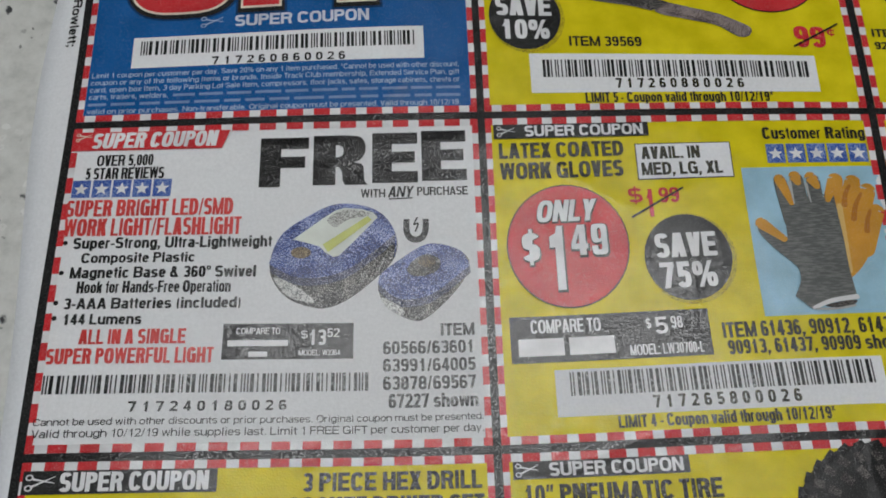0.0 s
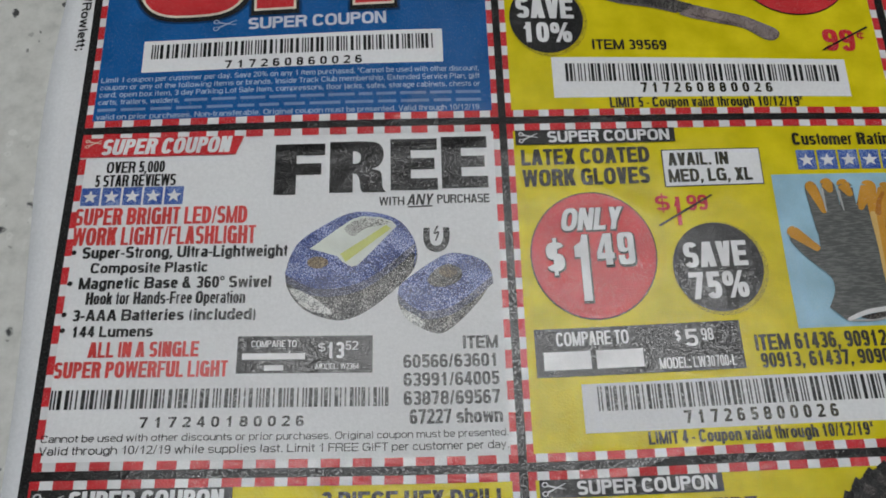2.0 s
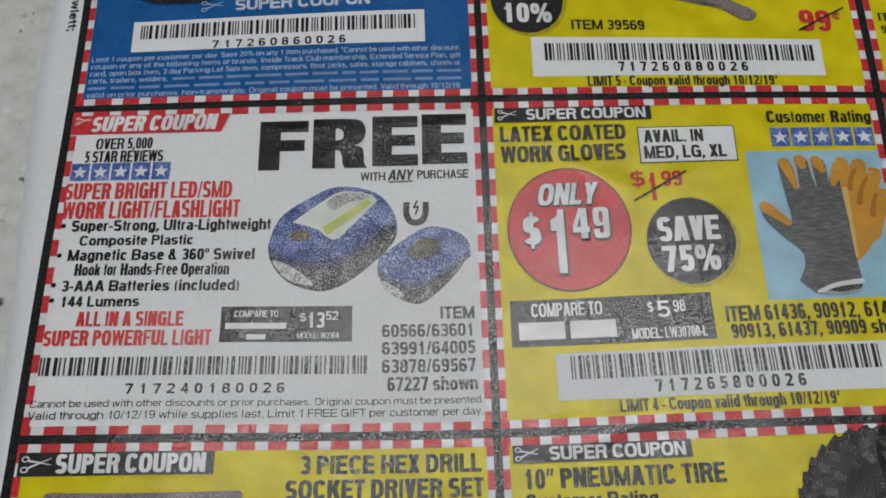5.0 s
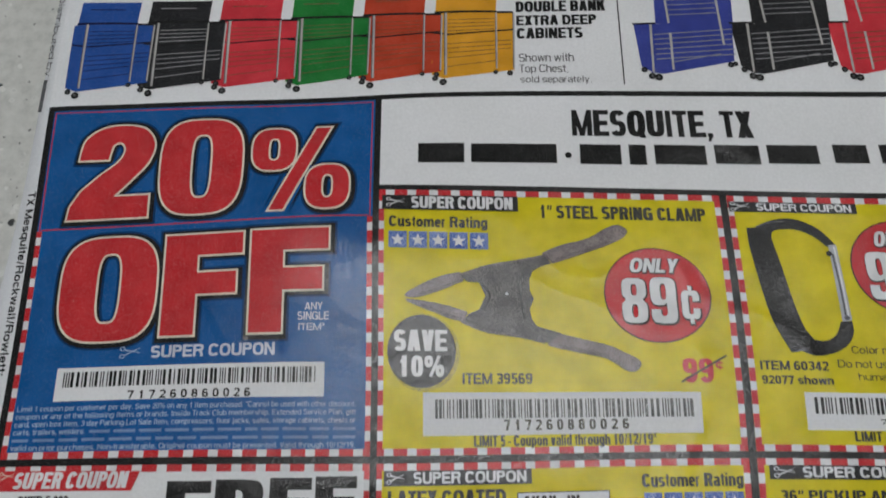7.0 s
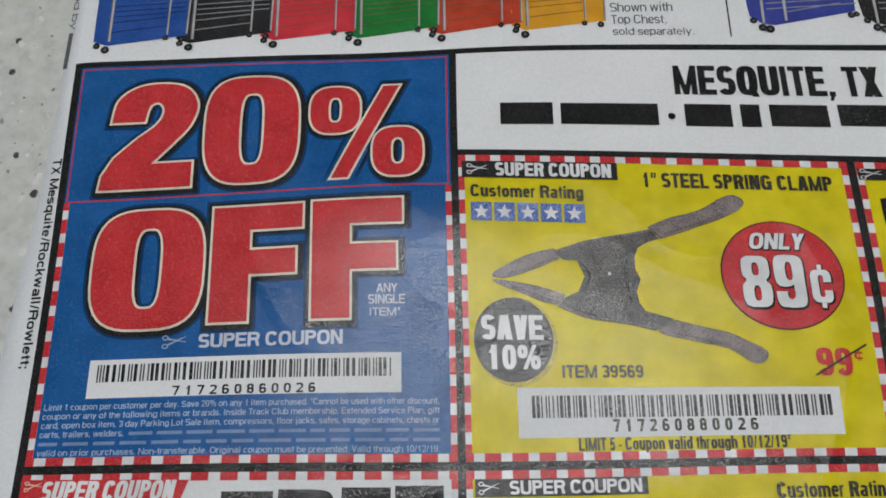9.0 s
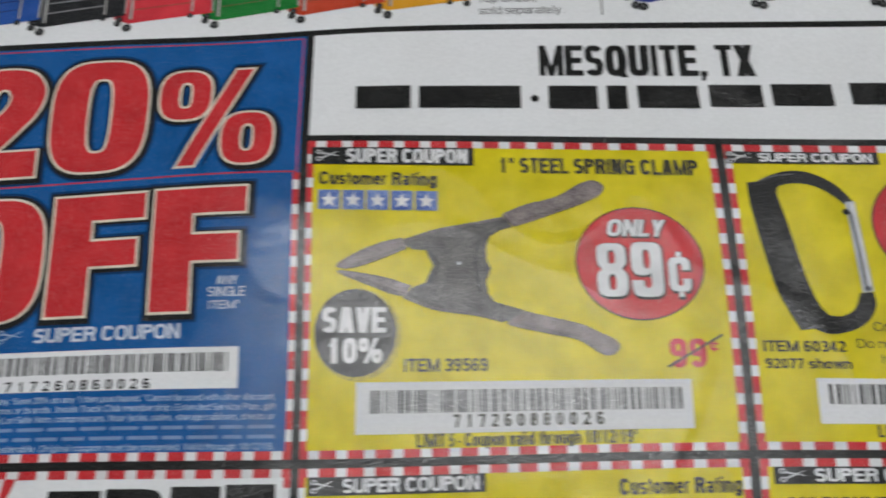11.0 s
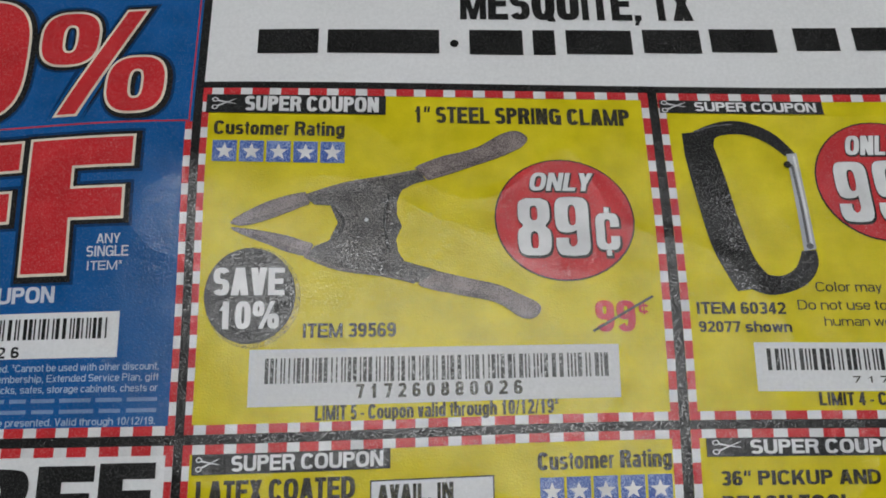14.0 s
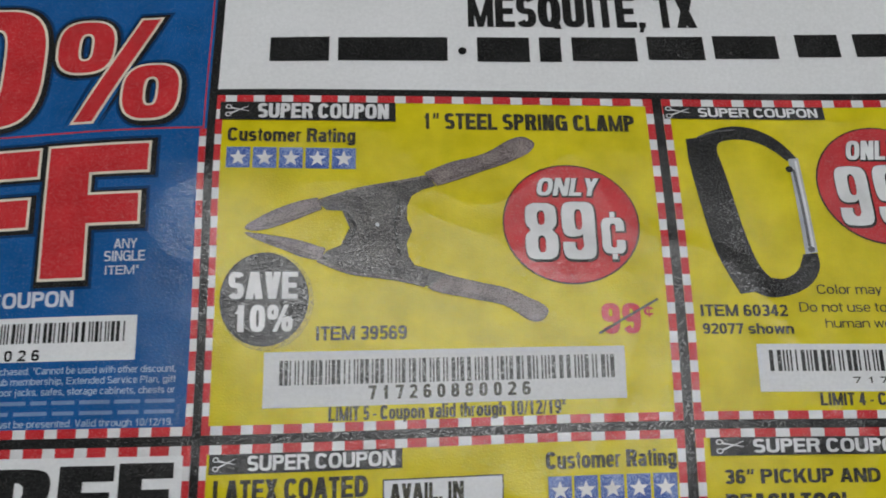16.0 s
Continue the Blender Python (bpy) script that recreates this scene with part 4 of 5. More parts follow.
torch([(-32.88, -23.05), (-31.5, -19.2), (-27.94, -16.4), (-23.0, -14.2), (-17.1, -15.3), (-14.2, -19.0), (-14.4, -22.85), (-18, -26.6), (-22, -29.5), (-25.6, -30.4), (-30, -28.9), (-32.4, -26)],
      [(-32.85, -23.7), (-29.3, -25.6), (-25.3, -25.7), (-21.6, -24.6), (-18, -22.2), (-14.2, -19.02)], "lamp_picture")
part("lamp_pane", shape([(-29.6, -19.8), (-25.5, -16.7), (-23.4, -15.3), (-22, -14.9), (-19.5, -15.1), (-17.6, -15.7), (-16.95, -16.5), (-21.3, -21), (-22.7, -22.4), (-23.6, -22.6), (-24.9, -21.8), (-25.6, -21.0), (-27.2, -20.5)]), TORCH_PANE, free, 5)
part("lamp_reflector", shape(outline([(-24.6, -16.7), (-22.6, -15.4), (-20.2, -15.2), (-17.8, -16.1), (-21.3, -16.7), (-23.4, -18.0)])), REFLECTOR, free, 6)
part("lamp_strip", shape([(-25.2, -20.7), (-18.5, -16.3), (-17.8, -16.9), (-24.4, -21.9)]), LIME, free, 7)
part("lamp_button", disc(-28.4, -21.9, 1.5, 0.9), BRONZE, free, 5)
part("lamp_lens", shape(outline([(-32.3, -25.8), (-30.4, -26.2), (-27.6, -28.0), (-26.2, -29.6), (-29.9, -28.7)])), LENS, free, 5)
torch([(-16.76, -26.2), (-15.9, -24.8), (-10.5, -21.2), (-7.5, -20.8), (-4.1, -22), (-2.87, -24.2), (-4.8, -27.7), (-9.1, -31.7), (-11.7, -32.4), (-15.4, -30.4), (-16.7, -28.2)],
      [(-16.76, -26.9), (-14, -29), (-10.7, -29.1), (-7.7, -27.9), (-2.86, -24.21)], "lamp_picture")
part("lamp_hook", shape(outline([(-12.5, -25), (-11.5, -23.3), (-9.5, -22.4), (-7.5, -23.2), (-7.8, -24.9), (-10.6, -25.8)])), TORCH_SIDE, free, 5)
part("lamp_hook_gap", disc(-9.4, -23.6, 1.35, 0.8), BRONZE, free, 6)
part("lamp_lens", shape(outline([(-16.4, -28.9), (-14.7, -29.6), (-13.0, -30.8), (-13.3, -31.7), (-15.4, -30.5)])), LENS, free, 5)
part("magnet_mark", ribbon([(-12.5, -17.3), (-12.5, -18.6), (-12.05, -19.65), (-11.1, -20.05), (-10.1, -19.7), (-9.6, -18.7), (-9.5, -17.3)], 0.95, caps=False), BLACK, free, 3)
part("magnet_pole", box(-12.95, -17.25, -12.0, -16.8), BLACK, free, 3)
part("magnet_pole", box(-10.0, -17.25, -9.05, -16.8), BLACK, free, 3)
part("spark_mark", ribbon([(-10.85, -16.6), (-11.35, -17.65), (-10.7, -17.5), (-11.1, -18.7)], 0.24), BLACK, free, 3)

# ---- yellow coupon: work gloves ----
glove = coupon(0.62, LOW + 0.6, 62.38, -0.6, YELLOW, "yellow coupon for latex coated work gloves")
header((1.91, -4.12, 27.54, -1.1), (7.08, -3.9, 26.64, -1.2), (3.89, -2.48, 3.2), glove)
type_line("LATEX COATED", (2.64, -7.41, 23.12, -4.83), BLACK, glove, 3, 0.06, name="headline")
type_line("WORK GLOVES", (2.65, -10.83, 22.77, -8.12), BLACK, glove, 3, 0.06, name="headline")
u0, v0, u1, v1 = 24.99, -11.64, 40.37, -5.43
part("size_box_frame", box(u0, v0, u1, v1), BLACK, glove, 2)
part("size_box", box(u0 + 0.18, v0 + 0.18, u1 - 0.18, v1 - 0.18), LABEL_WHITE, glove, 3)
type_line("AVAIL. IN", (25.94, -8.18, 35.37, -6.04), BLACK, glove, 4, 0.05)
type_line("MED, LG, XL", (25.74, -10.91, 38.69, -8.75), BLACK, glove, 4, 0.05)
type_line("Customer Rating", (45.6, -5.14, 61.27, -2.96), BLACK, glove, 3, 0.055)
rating((45.71, -9.36, 61.38, -6.03), glove)
badge(12.76, -21.68, 9.71, RED, glove)
outlined("ONLY", (8.23, -17.95, 17.5, -14.48), glove, shear=0.2, weight=0.05)
outlined("$", (5.46, -24.25, 8.25, -19.36), glove)
figure("1", (9.83, -28.59, 11.97, -18.62), glove)
figure("4", (13.27, -23.35, 15.9, -18.58), glove)
figure("9", (16.54, -23.41, 19.02, -18.54), glove)
type_line("$", (23.11, -15.44, 25.37, -12.83), RED, glove, 3, 0.035)
type_line("1", (25.8, -17.75, 27.36, -13.22), RED, glove, 3, 0.045)
type_line("99", (28, -15.5, 31.22, -13.02), RED, glove, 3, 0.035)
crossed((23.31, -17.75), (31.96, -13.17), 0.3, glove)
badge(31.34, -24.33, 6.76, GREY_BAND, glove, True, False)
type_line("SAVE", (26.4, -24.4, 35.93, -20.53), WHITE, glove, 5, 0.075, name="figure")
type_line("75%", (26.63, -29.14, 35.39, -25.11), WHITE, glove, 5, 0.07, name="figure")
part("compare_box", box(2.81, -39.23, 33.1, -32.39), GREY_BAND, glove, 2)
type_line("COMPARE TO", (5.96, -34.93, 16.66, -32.93), WHITE, glove, 3, 0.02)
bars((3.97, -38.26, 18.51, -35.7), [9, 1, 9], WHITE, glove)
type_line("$", (23.48, -34.98, 24.31, -33.42), WHITE, glove, 3)
type_line("5", (24.79, -35.78, 26.77, -33.32), WHITE, glove, 3, 0.035)
type_line("98", (27.29, -35.06, 29.1, -33.28), WHITE, glove, 3)
type_line("MODEL: LW30700-L", (20.69, -38.76, 31.83, -37.21), WHITE, glove, 3, 0.012)
type_line("ITEM 61436, 90912, 61435,", (34.85, -36.92, 61.3, -34.63), BLACK, glove, 3, 0.04, name="item_number")
type_line("90913, 61437, 90909 shown", (35.31, -39.34, 61.59, -37.25), BLACK, glove, 3, 0.04, name="item_number")
part("barcode_label", box(9.07, -46.99, 57.06, -40.34), LABEL_WHITE, glove, 2)
barcode((11.24, -44.11, 55.55, -40.76), 13, glove)
type_line("717265800026", (23.16, -46.3, 44.63, -44.53), BLACK, glove, 3, 0.05, gap=1.12, name="barcode_number")
type_line("LIMIT 4 - Coupon valid through 10/12/19*", (17.72, -48.86, 48.91, -47.15), BLACK, glove, 3, 0.045, name="limit_line")
part("glove_photo", box(41.55, -34.0, 62.14, -10.11), SKY_BLUE, glove, 2)
bm = shape(outline([(54.6, -16), (56.6, -17), (58.6, -19.2), (59.5, -22.3), (58.2, -25.6), (55.9, -28.2), (54.4, -28.4), (54.0, -22)]), 0.6)
for i, (a, b, w) in enumerate((((55.6, -12.5), (54.3, -17.2), 2.3), ((58.1, -12.9), (56.4, -18.5), 2.4), ((60.1, -14.4), (57.7, -20.5), 2.4), ((60.8, -18.0), (58.1, -24), 2.4))):
    ribbon([a, b], w, w * 1.25, 0.1 * i, bm)
part("glove_picture", bm, ORANGE, glove, 3, "orange latex palm of a work glove")
bm = bmesh.new()
for i, (a, b, c) in enumerate((((57.5, -13.6), (56.7, -15), (56.3, -16.8)), ((59.0, -15), (57.9, -17), (57.3, -19.2)), ((59.9, -17.9), (59.2, -19.6), (58.9, -21.2)), ((54.9, -14.2), (54.6, -15.2), (54.4, -16.4)))):
    ribbon([a, b, c], 0.5, 0.9, 0.1 * i, bm)
part("glove_crease", bm, DARK_ORANGE, glove, 4)
part("glove_edge", ribbon([(55.5, -17), (55.45, -22), (55.35, -27.6)], 0.9, 0.6), PALE_ORANGE, glove, 4)
bm = shape([(46.9, -22.0), (47.0, -18.6), (48.0, -17), (50.8, -16.6), (53.4, -16.4), (54.9, -15.8)] + smooth([(55.0, -17.6), (55.2, -22), (55.2, -27), (55.5, -31.3)], 4)
           + smooth([(52.5, -31.7), (50.4, -32.3), (48.6, -33.2)], 4) + smooth([(46.5, -31.2), (47.5, -29.4), (47.8, -28), (47.4, -26.5), (44.6, -23.6), (42.7, -20.9), (43.2, -19.6)], 4), 0.5)
for i, (a, b, w) in enumerate((((47.15, -12.6), (48.1, -19.3), 2.0), ((49.7, -12.4), (49.75, -19.3), 2.1), ((52.2, -12.6), (52.0, -19.4), 2.1), ((54.1, -15.6), (53.7, -19.5), 1.7))):
    ribbon([a, b], w, w * 1.3, 0.1 * i, bm)
part("glove_picture", bm, KNIT, glove, 5, "grey knitted back of a work glove")
bm = bmesh.new()
for i, (a, b, w) in enumerate((((47.1, -12.3), (48.4, -16.3), 1.7), ((49.5, -11.9), (49.8, -12.9), 1.9), ((51.9, -12.1), (52.6, -13.6), 1.9), ((54.4, -14.6), (53.9, -16), 1.5), ((43.3, -19.6), (46.3, -22.2), 1.9))):
    ribbon([a, b], w, w * 0.55, 0.1 * i, bm)
part("glove_fingertip", bm, ORANGE, glove, 6)
part("glove_gap", ribbon([(48.6, -12.8), (48.75, -16.5)], 0.5, 0.2), PALE_GREY, glove, 7)
part("glove_gap", ribbon([(51.0, -13.2), (51.3, -16.3)], 0.45, 0.2), PALE_GREY, glove, 7)
part("glove_cuff", ribbon([(48.9, -33.1), (51.6, -32.1), (55.4, -31.6)], 0.55, 0.75), WHITE, glove, 7)
part("glove_opening", shape(outline([(50.6, -32.8), (53.2, -32.2), (55.3, -32.1), (54.6, -32.9), (52.6, -33.2)])), STEEL, glove, 6)
part("glove_cuff_edge", ribbon([(49.2, -33.25), (52.4, -33.3), (54.9, -32.9)], 0.3), PALE_GREY, glove, 7)

# ---- yellow coupon: spring clamp ----
clamp = coupon(0.62, 0.6, 62.38, MID - 0.55, YELLOW, "yellow coupon for a steel spring clamp")
header((1.17, 43.58, 26.73, 46.35), (6.7, 43.93, 25.74, 46.08), (3.61, 45.18, 3.6), clamp)
type_line("1\u201d STEEL SPRING CLAMP", (30.68, 42.45, 59.65, 45.0), BLACK, clamp, 3, 0.06, name="headline")
type_line("Customer Rating", (2.48, 40.16, 20.98, 42.33), BLACK, clamp, 3, 0.055)
rating((2.3, 36.11, 21.27, 39.26), clamp)
body = [(15.7, 31.0), (19.3, 32.4), (23.35, 33.4), (27.35, 34.2), (31.3, 35.2), (32.3, 33.7), (30.5, 33.15), (28.95, 32.2), (28.3, 30.6), (28.3, 28.7), (28.95, 27.1), (28.2, 25.2), (28.5, 23.4), (29.3, 22.2),
        (31.3, 21.6), (33.4, 21.0), (33, 18.8), (30.5, 19.4), (26.6, 20.4), (20.4, 21.3), (16, 22.9), (17.1, 24.2), (19.1, 25.0), (20.25, 27.5), (19.2, 29.9), (17, 30.0)]
part("clamp_picture", shape(body), STEEL, clamp, 3, "dark steel body of a printed spring clamp")
for edge in ([(15.7, 31.2), (21, 33.0), (27.35, 34.3), (31.3, 35.2)], [(16, 22.8), (20.4, 21.15), (26.6, 20.25), (30.5, 19.3)]):
    part("clamp_flange", ribbon(edge, 0.5, 0.35), CLAMP_EDGE, clamp, 4)
for edge in ([(20.0, 29.4), (21.1, 27.5), (20.0, 25.2)], [(27.2, 31.6), (26.6, 28), (27.2, 23.6)]):
    part("clamp_fold", ribbon(edge, 0.4, 0.4), BLACK, clamp, 4)
for grip, mark in (([(16.4, 30.2), (13, 28.7), (9, 27.3), (6.6, 26.95), (5.6, 27.6), (9.25, 29.8), (12.9, 31.2), (15.7, 31.8)], [(8.2, 27.6), (12.6, 29.0), (15.9, 30.3)]),
                   ([(17.0, 24.4), (13.9, 25.5), (9.8, 26.3), (5.5, 26.7), (9, 25.2), (13.1, 23.5), (16.2, 22.8)], [(8.8, 25.6), (13.1, 24.1), (15.9, 23.3)]),
                   ([(30.7, 35.6), (34.5, 37.2), (39.2, 38.8), (42.4, 40.8), (44.5, 41.4), (46, 40.4), (45.2, 39.0), (42.6, 37.5), (39.1, 36.1), (35.5, 34.7), (32.5, 33.7)], [(33.3, 34.5), (38.8, 36.5), (42.6, 38.1)]),
                   ([(33.4, 20.9), (37.4, 19.9), (41.8, 18.8), (44.7, 17.2), (46.6, 16), (46, 14.5), (44.2, 14.4), (41, 16.5), (36.6, 17.5), (33, 18.4), (31.0, 19.0)], [(33.0, 18.9), (37.2, 17.9), (41.4, 17.0)])):
    part("clamp_grip", shape(smooth(grip, 4)), GRIP_EDGE, clamp, 3.6, "mauve-grey grip of the printed clamp")
    cu, cv = sum(p[0] for p in grip) / len(grip), sum(p[1] for p in grip) / len(grip)
    part("clamp_grip_face", shape(smooth([(u + (cu - u) * 0.03, v + math.copysign(min(0.2, abs(cv - v)), cv - v)) for u, v in grip], 4)), GRIP, clamp, 4.2)
    part("clamp_grip_shade", ribbon(mark, 0.5, 0.4), GRIP_EDGE, clamp, 4.6)
part("clamp_rivet", disc(24.17, 27.91, 0.28, n=14), SILVER, clamp, 4)
badge(50.06, 28.24, 8.86, RED, clamp)
outlined("ONLY", (45.99, 32.36, 53.88, 35.05), clamp, shear=0.2, weight=0.05)
figure("8", (44.13, 22.95, 48.36, 31.21), clamp)
figure("9", (48.97, 22.96, 53.17, 31.44), clamp)
figure("c", (53.99, 23.15, 56.86, 29.77), clamp)
badge(8.51, 17.69, 6.23, GREY_BAND, clamp, True, False)
type_line("SAVE", (3.49, 17.65, 13.21, 21.29), WHITE, clamp, 5, 0.075, name="figure")
type_line("10%", (4.26, 13.35, 12.62, 16.9), WHITE, clamp, 5, 0.07, name="figure")
type_line("ITEM 39569", (15.77, 12.14, 28.17, 13.98), BLACK, clamp, 3, 0.04, name="item_number")
type_line("99", (53.24, 12.4, 58.07, 16.7), RED, clamp, 3, 0.05)
type_line("\u00a2", (58.47, 14.72, 59.76, 16.52), RED, clamp, 3, 0.03)
crossed((52.87, 12.45), (60.29, 17.25), 0.3, clamp)
part("barcode_label", box(8.76, 3.71, 55.8, 10.74), LABEL_WHITE, clamp, 2)
barcode((10.93, 6.48, 54.48, 9.61), 14, clamp)
type_line("717260880026", (23.06, 4.45, 44.04, 6.22), BLACK, clamp, 3, 0.05, gap=1.12, name="barcode_number")
type_line("LIMIT 5 - Coupon valid through 10/12/19*", (17.73, 1.88, 48.35, 3.69), BLACK, clamp, 3, 0.045, name="limit_line")

# ---- yellow coupon: snap link ----
link = coupon(63.62, 0.6, RIGHT - 0.62, MID - 0.55, YELLOW, "yellow coupon for an aluminium snap link", single=False)
header((63.78, 44.56, 85.45, 46.87), (68.38, 44.83, 84.52, 46.83), (65.57, 45.77, 3.4), link)
part("snap_link_picture", shape([(66.2, 41.4)] + smooth([(67.6, 41.6), (69.65, 42.7), (72.5, 43.45), (75.5, 43.05), (78.4, 41.3), (80.55, 38.5)], 4)
     + smooth([(79.1, 38.1), (77.3, 39.9), (75.1, 41.1), (72.8, 41.4), (70.6, 40.9), (70.1, 39.6)], 4) + smooth([(70.1, 39.4), (70.9, 35), (72, 27.7), (73.2, 22.7), (74.5, 20.5)], 4)
     + smooth([(74.6, 20.4), (76.3, 20.3), (78.1, 21.5), (79.1, 23.9)], 4) + smooth([(80.95, 24.1), (80.95, 21.9), (79.7, 19.6), (77.4, 18.1), (74.5, 17.5), (72.3, 18.3)], 4)
     + smooth([(70.6, 18), (69.4, 20.8), (68, 25), (66.9, 32), (66.2, 38)], 4)), BLACK, link, 3, "black body of a printed snap link")
part("snap_link_shine", ribbon([(67.9, 41.7), (70.2, 42.55), (72.8, 42.9)], 0.25, 0.2), GREY, link, 4)
part("snap_link_gate", shape([(79.3, 38.4), (80.65, 38.55), (80.98, 24.2), (79.4, 23.9)]), SILVER, link, 4, "bright metal gate of the printed snap link")
part("snap_link_groove", ribbon([(79.75, 36.6), (80.0, 30), (80.05, 25.2)], 0.35), GREY, link, 5)
part("snap_link_shine", ribbon([(80.2, 38.0), (80.4, 31), (80.5, 25)], 0.3), WHITE, link, 5)
part("snap_link_pin", disc(79.2, 36.8, 0.5, n=14), BLACK, link, 5)
part("snap_link_pin", disc(80.2, 24.6, 0.45, n=14), GREY, link, 6)
badge(91.46, 34.31, 9.02, RED, link)
outlined("ONLY", (87.28, 38.28, 94.48, 41.24), link, shear=0.2, weight=0.05)
figure("9", (84.96, 28.22, 89.24, 37.22), link)
figure("9", (90.14, 28.37, 94.36, 37.4), link)
figure("c", (95.65, 28.49, 98.18, 35.9), link)
type_line("ALU", (98.61, 41.26, 102.02, 43.07), BLACK, link, 3, 0.06, name="headline")
type_line("ITEM 60342", (65.38, 14.8, 76.11, 16.47), BLACK, link, 3, 0.04, name="item_number")
type_line("92077 shown", (65.5, 12.28, 76.6, 13.79), BLACK, link, 3, 0.04, name="item_number")
type_line("Color may vary.", (80.12, 18.04, 92.93, 19.43), BLACK, link, 3, 0.004)
type_line("Do not use to support", (77.62, 15.44, 95.71, 16.84), BLACK, link, 3, 0.004)
type_line("human weight.", (80.61, 13.18, 92.59, 14.47), BLACK, link, 3, 0.004)
u0, v1 = (71.81, 10.87)
v0 = v1 - 6.6
part("barcode_label", box(u0, v0, u0 + 47.5, v1), LABEL_WHITE, link, 2)
barcode((u0 + 1.4, v1 - 3.8, u0 + 45.3, v1 - 0.85), 15, link)
type_line("71726481", (83.14, 5.39, 95.66, 6.27), BLACK, link, 3, 0.05, gap=1.12, name="barcode_number")
u0, v0 = (78.85, 2.36)
type_line("LIMIT 4 - Coupon valid through 10/12/19*", (u0, v0, u0 + 31.0, v0 + 1.75), BLACK, link, 3, 0.045, name="limit_line")

# ---- yellow coupons along the foot of the view ----
hexes = coupon(LEFT + 0.65, -101, -0.62, LOW - 0.6, YELLOW, "yellow coupon for a hex drill socket set", "tlr", single=False)
header((-63.34, -55.89, -38.24, -53.12), (-58.52, -55.51, -39.31, -53.35), (-61.13, -54.26, 4.0), hexes)
type_line("3 PIECE HEX DRILL", (-26.86, -56.08, -2.35, -53.63), BLACK, hexes, 3, 0.06, name="headline")
type_line("SOCKET DRIVER SET", (-28.68, -59.31, -2.11, -56.8), BLACK, hexes, 3, 0.06, name="headline")
part("socket_picture", ribbon([(-58.87, -58.65), (-47.93, -58.82), (-34.83, -58.69)], 1.3), GRIP, hexes, 3)
tire = coupon(0.62, -101, 62.38, LOW - 0.6, YELLOW, "yellow coupon for a pneumatic tire", "tlr", single=False)
header((2.05, -55.19, 27.05, -52.16), (7.15, -54.86, 26.16, -52.48), (3.91, -53.13, 3.4), tire)
type_line("10\u201d PNEUMATIC TIRE", (3.43, -58.57, 31.19, -55.97), BLACK, tire, 3, 0.06, name="headline")
type_line("Customer Rating", (3.47, -61.12, 21.51, -59.21), BLACK, tire, 3, 0.055)
TU, TV = (52.46, -64.74)
part("tire_picture", disc(TU, TV, 12.5), GREY_BAND, tire, 3, "black knobbly printed tire")
for i in range(34):
    a = i * math.tau / 34
    part("tire_tread", ribbon([(TU + 11.6 * math.cos(a), TV + 11.6 * math.sin(a)), (TU + 12.8 * math.cos(a + 0.03), TV + 12.8 * math.sin(a + 0.03))], 1.7, 1.5, 0.02 * (i % 2), caps=False), BLACK, tire, 4)
for ring, count, long in ((8.0, 22, 1.6), (10.2, 28, 1.3)):
    for i in range(count):
        a = (i + 0.5 * (ring > 9)) * math.tau / count
        part("tire_block", ribbon([(TU + ring * math.cos(a), TV + ring * math.sin(a)), (TU + (ring + long) * math.cos(a + 0.07), TV + (ring + long) * math.sin(a + 0.07))], 1.0, 1.2, caps=False), STEEL, tire, 4)
part("tire_hub", disc(TU + 1.2, TV - 0.6, 4.2), SILVER, tire, 4)
reach = coupon(63.62, LOW + 0.6, RIGHT - 0.62, -0.6, YELLOW, "yellow coupon for a pickup and reach tool", single=False)
u0, v0, u1, v1 = 65.31, -4.08, 86.65, -1.64
header((u0, v0, u0 + 24.6, v1), (u0 + 5.0, v0 + 0.25, u0 + 23.6, v1 - 0.25), (u0 + 2.2, (v0 + v1) / 2, 3.4), reach)
type_line("36\u201d PICKUP AND", (66.72, -7.65, 85.01, -5.83), BLACK, reach, 3, 0.06, name="headline")
type_line("REACH TOOL", (66.74, -11.43, 81.41, -8.86), BLACK, reach, 3, 0.06, name="headline")
type_line("Customer Rating", (66.95, -14.86, 81.25, -12.97), BLACK, reach, 3, 0.055)
rating((67.09, -18.85, 81.77, -15.89), reach)
type_line("ITEM 61413,", (67.26, -23.22, 78.23, -21.43), BLACK, reach, 3, 0.04, name="item_number")
type_line("94870", (67.38, -25.55, 72.53, -23.86), BLACK, reach, 3, 0.04, name="item_number")
type_line("62176 shown", (67.3, -28.18, 78.32, -26.43), BLACK, reach, 3, 0.04, name="item_number")
part("reach_tool_picture", ribbon([(68.53, -32.38), (71.06, -32.09), (72.58, -33.97), (72.54, -38.07)], 0.9, 1.2), BLACK, reach, 3)

# ---- the white strip with the shop's town ----
strip = part("store_strip", box(0.62, MID + 0.55, RIGHT, TOPLINE - 0.55), LABEL_WHITE, flyer, 1, "white strip with the town's name in heavy type")
type_line("MESQUITE, TX", (37.4, 59.4, 70.3, 64.95), BLACK, strip, 3, 0.085, name="headline")
for area in ((7.93, 53.52, 16.81, 57.71), (18.13, 53.59, 34.33, 57.58), (38.63, 53.52, 46.15, 57.61), (47.57, 53.57, 50.64, 57.67), (52.2, 53.78, 61.25, 57.71), (62.8, 54.05, 70.68, 57.88), (72.05, 54.3, 81.03, 58.03), (83.75, 54.57, 89.91, 58.23), (92.16, 54.59, 97.22, 58.28), (104.47, 54.42, 112.43, 58.29)):
    part("text_bar", box(*area), BLACK, strip, 3)
